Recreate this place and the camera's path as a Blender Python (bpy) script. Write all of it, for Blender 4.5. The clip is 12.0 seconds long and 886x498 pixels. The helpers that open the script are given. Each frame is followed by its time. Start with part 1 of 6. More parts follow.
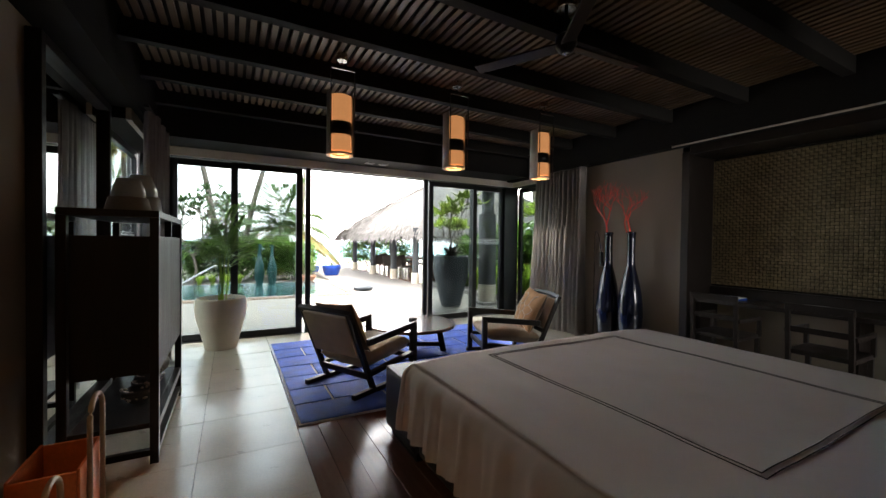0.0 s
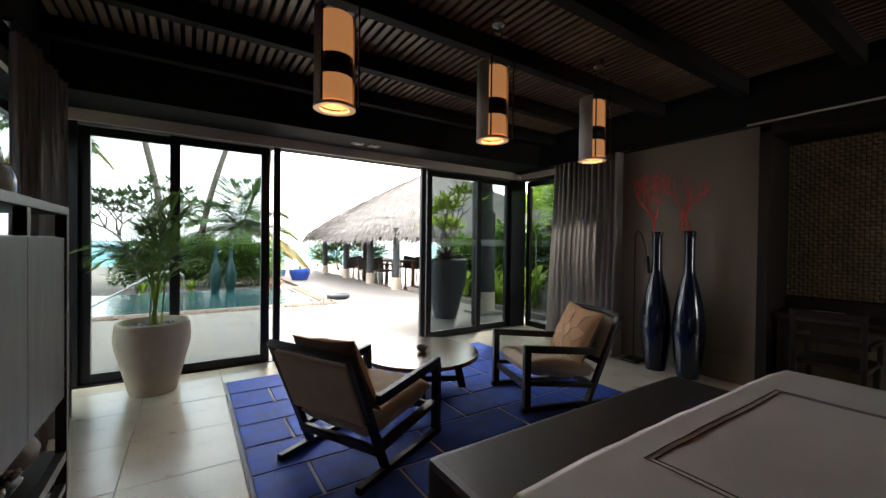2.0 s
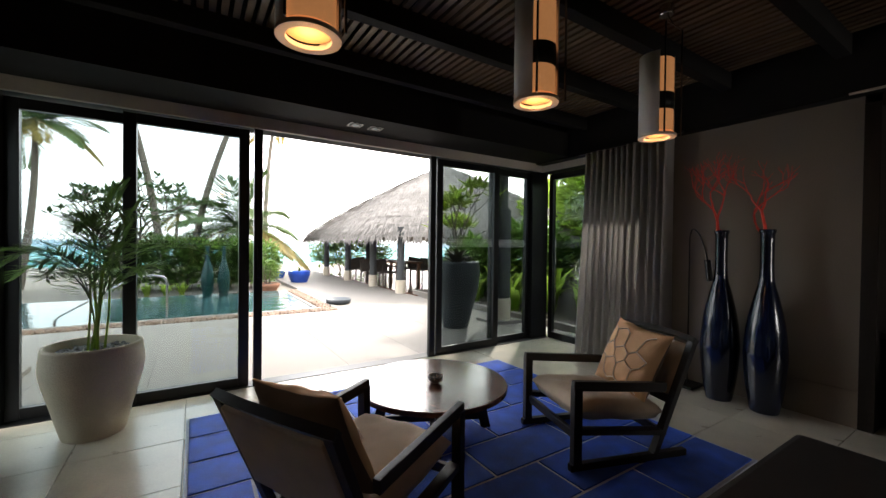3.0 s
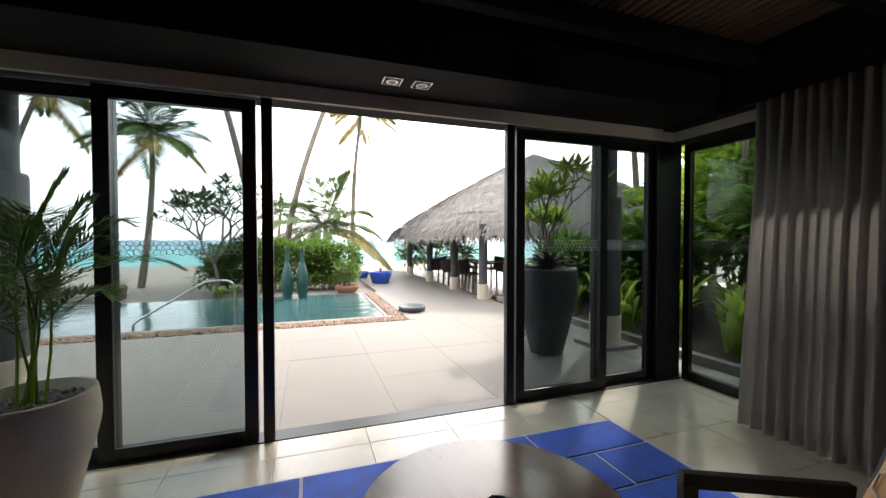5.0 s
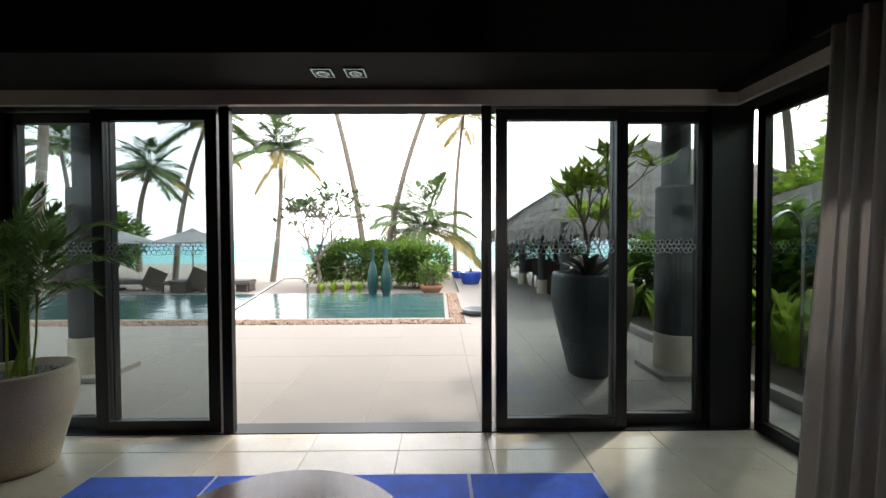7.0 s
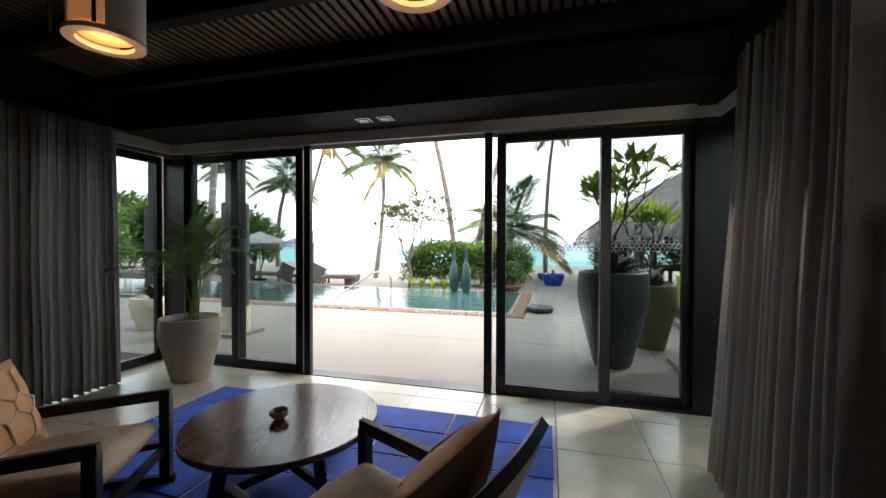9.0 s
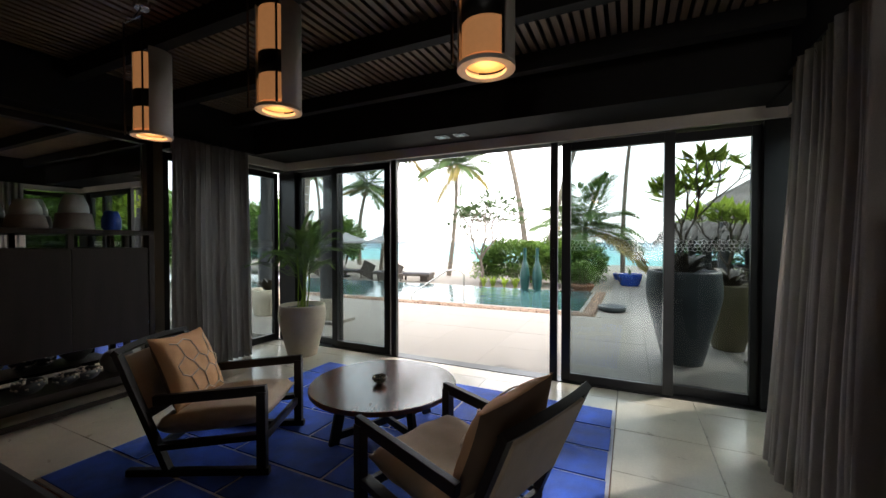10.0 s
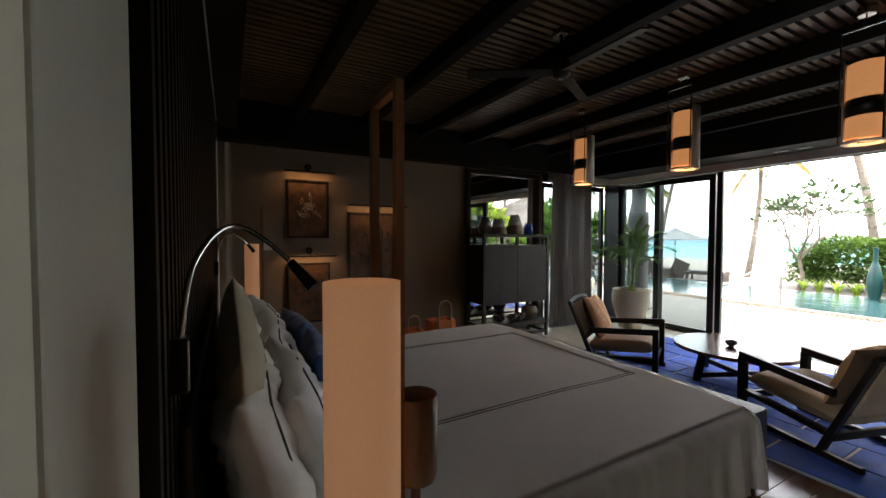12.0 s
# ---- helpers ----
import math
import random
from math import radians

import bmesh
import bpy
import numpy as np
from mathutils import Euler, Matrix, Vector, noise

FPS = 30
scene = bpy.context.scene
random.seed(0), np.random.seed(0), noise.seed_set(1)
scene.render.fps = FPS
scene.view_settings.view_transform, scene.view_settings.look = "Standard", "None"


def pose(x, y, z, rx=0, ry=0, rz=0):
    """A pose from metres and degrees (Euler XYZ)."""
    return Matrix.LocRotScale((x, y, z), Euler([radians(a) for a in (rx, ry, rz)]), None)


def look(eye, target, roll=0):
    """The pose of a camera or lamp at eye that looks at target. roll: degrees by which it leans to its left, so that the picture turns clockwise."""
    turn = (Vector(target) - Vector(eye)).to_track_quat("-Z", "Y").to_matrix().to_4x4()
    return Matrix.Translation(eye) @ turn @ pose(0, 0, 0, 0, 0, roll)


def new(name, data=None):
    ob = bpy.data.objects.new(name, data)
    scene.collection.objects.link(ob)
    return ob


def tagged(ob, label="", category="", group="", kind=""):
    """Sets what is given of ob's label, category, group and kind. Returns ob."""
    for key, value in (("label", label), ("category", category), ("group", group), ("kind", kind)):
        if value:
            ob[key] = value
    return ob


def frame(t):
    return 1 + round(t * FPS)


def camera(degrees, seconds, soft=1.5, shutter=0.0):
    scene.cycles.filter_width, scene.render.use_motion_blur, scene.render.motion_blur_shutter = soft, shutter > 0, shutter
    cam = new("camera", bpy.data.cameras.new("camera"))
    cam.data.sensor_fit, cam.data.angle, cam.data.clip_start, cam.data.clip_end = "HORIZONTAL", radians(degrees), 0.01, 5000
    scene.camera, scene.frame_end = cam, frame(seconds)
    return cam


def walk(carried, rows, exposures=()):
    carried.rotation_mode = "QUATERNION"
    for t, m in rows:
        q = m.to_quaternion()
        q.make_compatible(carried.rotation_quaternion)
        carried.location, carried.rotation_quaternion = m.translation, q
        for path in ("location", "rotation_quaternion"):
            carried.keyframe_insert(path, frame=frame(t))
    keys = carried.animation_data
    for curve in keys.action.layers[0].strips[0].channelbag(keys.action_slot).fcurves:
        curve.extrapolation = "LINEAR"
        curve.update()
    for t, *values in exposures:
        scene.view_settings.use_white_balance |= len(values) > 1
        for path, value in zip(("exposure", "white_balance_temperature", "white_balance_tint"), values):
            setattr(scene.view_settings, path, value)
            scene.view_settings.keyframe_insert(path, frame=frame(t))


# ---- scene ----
cam = camera(97.2, 12.0)
PATH = [
    (0, (1.104, 1.098, 1.343), (2.054, 2.858, 1.311), 0.7),
    (0.5, (1.086, 1.389, 1.377), (2.077, 3.126, 1.339), 0.5),
    (1, (1.085, 1.656, 1.355), (2.125, 3.364, 1.323), 0.5),
    (1.5, (1.157, 1.980, 1.345), (2.227, 3.670, 1.316), 0.6),
    (2, (1.246, 2.353, 1.345), (2.337, 4.029, 1.321), 0.7),
    (2.5, (1.353, 2.736, 1.322), (2.457, 4.404, 1.306), 0.7),
    (3, (1.576, 3.054, 1.355), (2.650, 4.741, 1.331), 0.7),
    (3.2, (1.646, 3.210, 1.376), (2.709, 4.904, 1.338), 0.8),
    (4.8, (2.232, 4.050, 1.446), (2.956, 5.913, 1.400), 0.6),
    (5, (2.344, 4.101, 1.426), (3.000, 5.990, 1.381), 0.0),
    (5.5, (2.667, 4.207, 1.427), (3.150, 6.148, 1.381), -0.1),
    (6, (3.010, 4.259, 1.421), (3.335, 6.232, 1.381), -0.2),
    (6.5, (3.337, 4.255, 1.431), (3.496, 6.248, 1.387), -0.2),
    (8.5, (4.391, 3.720, 1.399), (4.030, 5.687, 1.368), -0.1),
    (9, (4.537, 3.490, 1.392), (4.014, 5.420, 1.363), 0.2),
    (9.5, (4.655, 3.280, 1.398), (3.954, 5.153, 1.366), 0.1),
    (10, (4.694, 3.035, 1.408), (3.829, 4.838, 1.373), 0.0),
    (10.5, (4.740, 2.723, 1.424), (3.680, 4.418, 1.388), -0.1),
    (11, (4.920, 2.153, 1.386), (3.544, 3.604, 1.355), -0.2),
    (11.4, (5.074, 1.571, 1.428), (3.492, 2.796, 1.386), 0.1),
    (11.6, (5.167, 1.315, 1.459), (3.512, 2.437, 1.404), -0.2),
    (11.8, (5.152, 1.111, 1.455), (3.440, 2.145, 1.406), 0.2),
    (12, (5.085, 0.925, 1.482), (3.333, 1.887, 1.418), 0.1),
]
walk(cam, [(t, look(eye, target, roll)) for t, eye, target, roll in PATH], exposures=[(0.0, 3.0), (1.5, 2.65), (2.5, 2.4), (5.0, 1.8), (6.7, 1.75), (8.5, 1.9), (9.5, 2.0), (10.5, 2.1), (11.5, 2.6), (12.0, 2.8)])
# ---------- sky, sun, exposure ----------
SUN_AZ, SUN_EL = 50.0, 42.0
world = bpy.data.worlds.new("sky")
scene.world = world
world.use_nodes = True
wn = world.node_tree.nodes
sky = wn.new("ShaderNodeTexSky")
sky.sky_type = 'NISHITA'
sky.sun_disc = False
sky.sun_elevation, sky.sun_rotation = radians(SUN_EL), radians(SUN_AZ)
sky.air_density, sky.dust_density, sky.ozone_density = 1.0, 6.0, 1.0
wash = wn.new("ShaderNodeMix")
wash.data_type = 'RGBA'
wash.inputs[0].default_value = 0.55
world.node_tree.links.new(sky.outputs[0], wash.inputs[6])
wash.inputs[7].default_value = (13.4, 13.3, 13.4, 1)
world.node_tree.links.new(wash.outputs[2], wn["Background"].inputs[0])
wn["Background"].inputs[1].default_value = 0.15
sun = new("sun", bpy.data.lights.new("sun", 'SUN'))
sun.data.energy, sun.data.angle, sun.data.color = 1.1, radians(2.5), (1.0, 0.94, 0.85)
sd = Vector((math.sin(radians(SUN_AZ)) * math.cos(radians(SUN_EL)), math.cos(radians(SUN_AZ)) * math.cos(radians(SUN_EL)), math.sin(radians(SUN_EL))))
sun.matrix_world = look(sd * 60, (0, 0, 0))


# ---------- materials ----------
def mat(name, col, rough=0.5, metal=0.0, var=0.15, scale=3.0, fine=60.0, bump=0.0, bscale=80.0, stretch=(1, 1, 1), rand=0.0,
        spec=0.5, emit=None, emit_s=0.0, trans=0.0, col2=None, sheen=0.0, coat=0.0):
    m = bpy.data.materials.new(name)
    m.use_nodes = True
    n, l = m.node_tree.nodes, m.node_tree.links
    b = n["Principled BSDF"]
    b.inputs["Roughness"].default_value = rough
    b.inputs["Metallic"].default_value = metal
    b.inputs["Specular IOR Level"].default_value = spec
    b.inputs["Sheen Weight"].default_value = sheen
    b.inputs["Coat Weight"].default_value = coat
    b.inputs["Coat Roughness"].default_value = 0.14
    tc = n.new("ShaderNodeTexCoord")
    mp = n.new("ShaderNodeMapping")
    mp.inputs["Scale"].default_value = stretch
    l.new(tc.outputs["Object"], mp.inputs[0])
    big, small = n.new("ShaderNodeTexNoise"), n.new("ShaderNodeTexNoise")
    big.inputs["Scale"].default_value, small.inputs["Scale"].default_value = scale, fine
    big.inputs["Detail"].default_value, small.inputs["Detail"].default_value = 4, 3
    l.new(mp.outputs[0], big.inputs[0]), l.new(mp.outputs[0], small.inputs[0])
    add = n.new("ShaderNodeMath")
    add.operation = 'ADD'
    l.new(big.outputs[0], add.inputs[0])
    half = n.new("ShaderNodeMath")
    half.operation = 'MULTIPLY'
    half.inputs[1].default_value = 0.6
    l.new(small.outputs[0], half.inputs[0])
    l.new(half.outputs[0], add.inputs[1])
    ramp = n.new("ShaderNodeMapRange")
    ramp.inputs[1].default_value, ramp.inputs[2].default_value = 0.5, 1.1
    l.new(add.outputs[0], ramp.inputs[0])
    mix = n.new("ShaderNodeMix")
    mix.data_type = 'RGBA'
    c2 = col2 or tuple(min(1, c * (1 + var)) for c in col)
    mix.inputs[6].default_value = (*[c * (1 - var) for c in col], 1)
    mix.inputs[7].default_value = (*c2, 1)
    l.new(ramp.outputs[0], mix.inputs[0])
    out = mix.outputs[2]
    if rand:
        info = n.new("ShaderNodeObjectInfo")
        geo = n.new("ShaderNodeNewGeometry")
        rsum = n.new("ShaderNodeMath")
        rsum.operation = 'ADD'
        l.new(info.outputs["Random"], rsum.inputs[0]), l.new(geo.outputs["Random Per Island"], rsum.inputs[1])
        rr = n.new("ShaderNodeMapRange")
        rr.inputs[2].default_value = 2.0
        rr.inputs[3].default_value, rr.inputs[4].default_value = 1 - rand, 1 + rand
        l.new(rsum.outputs[0], rr.inputs[0])
        hsv = n.new("ShaderNodeHueSaturation")
        l.new(rr.outputs[0], hsv.inputs["Value"])
        l.new(out, hsv.inputs["Color"])
        out = hsv.outputs[0]
    l.new(out, b.inputs["Base Color"])
    if bump:
        bn = n.new("ShaderNodeTexNoise")
        bn.inputs["Scale"].default_value, bn.inputs["Detail"].default_value = bscale, 4
        l.new(mp.outputs[0], bn.inputs[0])
        bp = n.new("ShaderNodeBump")
        bp.inputs["Strength"].default_value, bp.inputs["Distance"].default_value = bump, 0.01
        l.new(bn.outputs[0], bp.inputs["Height"])
        l.new(bp.outputs[0], b.inputs["Normal"])
        rg = n.new("ShaderNodeMapRange")
        rg.inputs[3].default_value, rg.inputs[4].default_value = max(0.02, rough - 0.1), min(1, rough + 0.1)
        l.new(big.outputs[0], rg.inputs[0])
        l.new(rg.outputs[0], b.inputs["Roughness"])
    if emit:
        b.inputs["Emission Color"].default_value = (*emit, 1)
        b.inputs["Emission Strength"].default_value = emit_s
    if trans:
        tr = n.new("ShaderNodeBsdfTranslucent")
        l.new(out, tr.inputs[0])
        ms = n.new("ShaderNodeMixShader")
        ms.inputs[0].default_value = trans
        l.new(b.outputs[0], ms.inputs[1]), l.new(tr.outputs[0], ms.inputs[2])
        l.new(ms.outputs[0], n["Material Output"].inputs[0])
    return m


def glass_mat(name, tint, gloss=0.9):
    m = bpy.data.materials.new(name)
    m.use_nodes = True
    n, l = m.node_tree.nodes, m.node_tree.links
    n.remove(n["Principled BSDF"])
    t, g, f, x = (n.new("ShaderNodeBsdf" + "Transparent"), n.new("ShaderNodeBsdfGlossy"), n.new("ShaderNodeLayerWeight"), n.new("ShaderNodeMixShader"))
    t.inputs[0].default_value = (*tint, 1)
    g.inputs[0].default_value, g.inputs["Roughness"].default_value = (gloss, gloss, gloss, 1), 0.0
    pw, sc = n.new("ShaderNodeMath"), n.new("ShaderNodeMath")
    pw.operation, sc.operation = 'POWER', 'MULTIPLY_ADD'
    pw.inputs[1].default_value = 4.0
    sc.inputs[1].default_value, sc.inputs[2].default_value = 0.5, 0.025
    l.new(f.outputs[1], pw.inputs[0]), l.new(pw.outputs[0], sc.inputs[0])
    l.new(sc.outputs[0], x.inputs[0]), l.new(t.outputs[0], x.inputs[1]), l.new(g.outputs[0], x.inputs[2])
    l.new(x.outputs[0], n["Material Output"].inputs[0])
    return m


def water_mat(name, near, far, y0, y1, bscale, bump, rough, spec=0.5):
    m = bpy.data.materials.new(name)
    m.use_nodes = True
    n, l = m.node_tree.nodes, m.node_tree.links
    b = n["Principled BSDF"]
    b.inputs["Roughness"].default_value, b.inputs["IOR"].default_value, b.inputs["Specular IOR Level"].default_value = rough, 1.33, spec
    tc, sp, mr, mix = n.new("ShaderNodeTexCoord"), n.new("ShaderNodeSeparateXYZ"), n.new("ShaderNodeMapRange"), n.new("ShaderNodeMix")
    l.new(tc.outputs["Object"], sp.inputs[0]), l.new(sp.outputs[1], mr.inputs[0])
    mr.inputs[1].default_value, mr.inputs[2].default_value = y0, y1
    mix.data_type = 'RGBA'
    mix.inputs[6].default_value, mix.inputs[7].default_value = (*near, 1), (*far, 1)
    l.new(mr.outputs[0], mix.inputs[0])
    mp = n.new("ShaderNodeMapping")
    mp.inputs["Scale"].default_value = (0.6, 1.5, 1)
    l.new(tc.outputs["Object"], mp.inputs[0])
    nz = n.new("ShaderNodeTexNoise")
    nz.inputs["Scale"].default_value, nz.inputs["Detail"].default_value = bscale, 5
    l.new(mp.outputs[0], nz.inputs[0])
    hs = n.new("ShaderNodeHueSaturation")
    v = n.new("ShaderNodeMapRange")
    v.inputs[3].default_value, v.inputs[4].default_value = 0.7, 1.3
    l.new(nz.outputs[0], v.inputs[0]), l.new(v.outputs[0], hs.inputs["Value"])
    l.new(mix.outputs[2], hs.inputs["Color"])
    l.new(hs.outputs[0], b.inputs["Base Color"])
    bp = n.new("ShaderNodeBump")
    bp.inputs["Strength"].default_value, bp.inputs["Distance"].default_value = bump, 0.05
    l.new(nz.outputs[0], bp.inputs["Height"]), l.new(bp.outputs[0], b.inputs["Normal"])
    return m


DARK = mat("dark_stained_wood", (0.016, 0.012, 0.010), 0.42, spec=0.3, var=0.35, scale=2, fine=40, stretch=(8, 8, 1), bump=0.08, bscale=60)
CEILDARK = mat("black_stained_timber", (0.010, 0.009, 0.008), 0.7, spec=0.2, var=0.3, scale=2, fine=30, bump=0.05)
SLAT = mat("oak_slat", (0.17, 0.112, 0.066), 0.42, var=0.25, scale=2, fine=50, stretch=(10, 1, 10), rand=0.3, bump=0.05)
FRAME = mat("black_aluminium", (0.012, 0.012, 0.013), 0.32, metal=0.4, var=0.1, scale=5)
PLASTER = mat("warm_beige_plaster", (0.215, 0.18, 0.14), 0.85, var=0.08, scale=1.2, fine=90, bump=0.15, bscale=120)
CREAM = mat("cream_painted_trim", (0.55, 0.49, 0.41), 0.6, var=0.07, scale=3)
PALEFRAME = mat("pale_grey_painted_frame", (0.55, 0.56, 0.5), 0.5, var=0.05, scale=4)
STONE = mat("honed_limestone", (0.60, 0.55, 0.45), 0.3, var=0.14, scale=4, fine=70, rand=0.1, bump=0.06, bscale=40, coat=0.55)
TERRACE = mat("terrace_limestone", (0.205, 0.185, 0.165), 0.6, var=0.1, scale=2.2, fine=80, rand=0.06, bump=0.08, bscale=60)
GROUT = mat("grey_grout", (0.30, 0.28, 0.24), 0.85, var=0.1)
WOODFLOOR = mat("polished_merbau_board", (0.16, 0.07, 0.04), 0.22, var=0.3, scale=2, fine=25, stretch=(10, 1, 1), rand=0.25, bump=0.04, coat=0.3)
RUGBLUE = mat("royal_blue_hide", (0.018, 0.105, 0.64), 0.72, var=0.35, scale=7, fine=120, rand=0.12, bump=0.4, bscale=300, sheen=0.08)
RUGSTITCH = mat("pale_blue_stitch", (0.55, 0.6, 0.7), 0.9, var=0.2)
LINEN = mat("taupe_linen", (0.46, 0.36, 0.25), 0.9, var=0.12, scale=10, fine=300, bump=0.25, bscale=400, sheen=0.2)
OCHRE = mat("ochre_cushion_cotton", (0.6, 0.36, 0.19), 0.88, var=0.12, scale=8, fine=250, bump=0.2, bscale=350)
BROWNCUSH = mat("brown_cushion_cotton", (0.12, 0.075, 0.045), 0.85, var=0.15, scale=8, fine=250, bump=0.2, bscale=350)
CREAMLINE = mat("cream_embroidery", (0.72, 0.62, 0.5), 0.9, var=0.08)
TABLETOP = mat("polished_mahogany", (0.12, 0.05, 0.03), 0.2, var=0.35, scale=3, fine=30, stretch=(8, 1, 1), bump=0.02, coat=0.4)
SHEET = mat("pale_grey_cotton_coverlet", (0.74, 0.71, 0.70), 0.9, var=0.05, scale=2.5, fine=200, bump=0.25, bscale=9, sheen=0.1)
WHITE = mat("white_cotton", (0.84, 0.82, 0.81), 0.9, var=0.05, scale=4, fine=200, bump=0.4, bscale=12)
CHARCOAL = mat("charcoal_piping", (0.10, 0.10, 0.11), 0.9, var=0.1)
NAVY = mat("navy_satin", (0.035, 0.10, 0.27), 0.55, var=0.2, scale=5, fine=200, bump=0.2, bscale=40, sheen=0.2)
CREAMLEATHER = mat("cream_upholstery", (0.66, 0.58, 0.44), 0.7, var=0.08, scale=4, bump=0.1)
LEATHER = mat("black_leather", (0.022, 0.02, 0.02), 0.42, var=0.2, scale=6, fine=150, bump=0.25, bscale=250)
CURTAIN = mat("grey_curtain_linen", (0.46, 0.43, 0.41), 0.9, var=0.1, scale=3, fine=250, stretch=(1, 1, 0.4), bump=0.2, bscale=300, trans=0.25)
CONCRETE = mat("cream_cast_stone", (0.56, 0.49, 0.38), 0.75, var=0.12, scale=5, fine=120, bump=0.5, bscale=90)
PEBBLE = mat("grey_pebble", (0.16, 0.16, 0.165), 0.55, var=0.3, scale=20, rand=0.4)
BROWNPEBBLE = mat("brown_river_pebble", (0.27, 0.17, 0.11), 0.6, var=0.3, scale=20, rand=0.45)
DARKPOT = mat("charcoal_glazed_pot", (0.06, 0.07, 0.08), 0.45, var=0.25, scale=4, bump=0.15, bscale=30)
OLIVEPOT = mat("olive_brown_pot", (0.13, 0.11, 0.06), 0.55, var=0.2, scale=4, bump=0.15, bscale=30)
COBALT = mat("cobalt_glaze", (0.02, 0.07, 0.4), 0.25, var=0.25, scale=5)
TERRA = mat("terracotta", (0.28, 0.13, 0.075), 0.8, var=0.15, scale=5)
TEAL = mat("teal_glaze", (0.010, 0.05, 0.046), 0.35, var=0.4, scale=4, bump=0.1)
VASEBLUE = mat("dark_blue_reactive_glaze", (0.008, 0.009, 0.014), 0.14, var=0.5, scale=2.2, fine=6, stretch=(1, 1, 0.5), col2=(0.004, 0.011, 0.045), coat=0.15)
CORAL = mat("red_lacquered_twig", (0.72, 0.07, 0.045), 0.45, var=0.25, scale=20)
METAL = mat("brushed_steel", (0.6, 0.6, 0.6), 0.25, metal=1.0, var=0.05)
BLACKMETAL = mat("black_metal", (0.015, 0.015, 0.015), 0.4, metal=0.6, var=0.1)
ORANGE = mat("burnt_orange_leather", (0.6, 0.17, 0.045), 0.5, var=0.2, scale=8, bump=0.1)
BAGWOOD = mat("bent_pale_wood", (0.4, 0.3, 0.2), 0.4, var=0.15)
POSTWOOD = mat("oiled_teak_post", (0.17, 0.085, 0.04), 0.4, var=0.25, scale=4, stretch=(8, 8, 1))
THATCH = mat("grey_palm_thatch", (0.16, 0.145, 0.13), 0.95, var=0.3, scale=3, fine=60, stretch=(1, 1, 4), bump=0.6, bscale=40, rand=0.3)
TRUNK = mat("palm_trunk_bark", (0.17, 0.14, 0.11), 0.9, var=0.3, scale=4, fine=30, stretch=(1, 1, 6), bump=0.6, bscale=20)
BARK = mat("grey_branch_bark", (0.15, 0.12, 0.09), 0.85, var=0.25, scale=8)
LEAF = mat("deep_green_leaf", (0.115, 0.20, 0.035), 0.5, var=0.3, scale=1.5, rand=0.45, trans=0.4)
BRIGHT = mat("lime_green_leaf", (0.34, 0.46, 0.07), 0.45, var=0.25, scale=1.5, rand=0.35, trans=0.55)
PALMLEAF = mat("palm_leaflet", (0.075, 0.125, 0.035), 0.5, var=0.3, scale=1.5, rand=0.35, trans=0.25)
ARECA = mat("areca_leaflet", (0.17, 0.29, 0.065), 0.45, var=0.3, scale=1.5, rand=0.35, trans=0.4)
FRANGI = mat("dark_frangipani_leaf", (0.045, 0.08, 0.022), 0.45, var=0.3, scale=1.5, rand=0.4, trans=0.15)
OLDFROND = mat("yellowed_palm_leaflet", (0.23, 0.18, 0.045), 0.6, var=0.25, scale=1.5, rand=0.3, trans=0.3)
DARKLEAF = mat("bronze_bromeliad_leaf", (0.055, 0.045, 0.03), 0.5, var=0.4, scale=3, rand=0.4, trans=0.15)
SOIL = mat("dark_soil", (0.05, 0.038, 0.028), 0.95, var=0.3, scale=20)
SAND = mat("coral_sand", (0.22, 0.195, 0.165), 0.95, var=0.1, scale=0.6, fine=15, bump=0.4, bscale=6)
COLUMN = mat("charcoal_column", (0.05, 0.052, 0.055), 0.7, var=0.2, scale=3, bump=0.15)
UMBRELLA = mat("grey_canvas", (0.33, 0.33, 0.33), 0.85, var=0.08, trans=0.2)
WICKER = mat("dark_wicker", (0.07, 0.055, 0.045), 0.7, var=0.3, scale=20)
MIRROR = mat("mirror_silver", (0.86, 0.86, 0.86), 0.0, metal=1.0, var=0.0)
WEAVE = mat("woven_rattan", (0.19, 0.15, 0.08), 0.5, var=0.3, scale=6, fine=80, rand=0.3)
SHADE_AMBER = mat("amber_lit_shade", (0.55, 0.33, 0.18), 0.8, var=0.06, scale=4, emit=(1.0, 0.42, 0.15), emit_s=0.06)
SHADE_INNER = mat("lamp_glow", (0.9, 0.6, 0.3), 0.6, var=0.02, emit=(1.0, 0.42, 0.14), emit_s=0.045)
SHADE_WHITE = mat("offwhite_lamp_shell", (0.62, 0.59, 0.55), 0.6, var=0.05, scale=6)
BEDSHADE = mat("lit_linen_shade", (0.6, 0.45, 0.34), 0.85, var=0.05, scale=4, fine=200, emit=(1.0, 0.45, 0.2), emit_s=0.03)
GLASS = glass_mat("tinted_window_glass", (0.57, 0.62, 0.625))
FRITGLASS = mat("etched_white_decal", (0.8, 0.82, 0.82), 0.6, var=0.03)
SEAGLASS = mat("frosted_glass", (0.45, 0.52, 0.52), 0.25, var=0.1, spec=0.6)
ART = mat("dark_art_print", (0.05, 0.032, 0.022), 0.6, var=0.6, scale=5, fine=18, col2=(0.16, 0.085, 0.045))
SWITCH = mat("white_plastic", (0.6, 0.6, 0.57), 0.4, var=0.02)
POOL = water_mat("pool_water", (0.03, 0.07, 0.075), (0.045, 0.105, 0.11), 11, 15.2, 2.2, 0.35, 0.06)
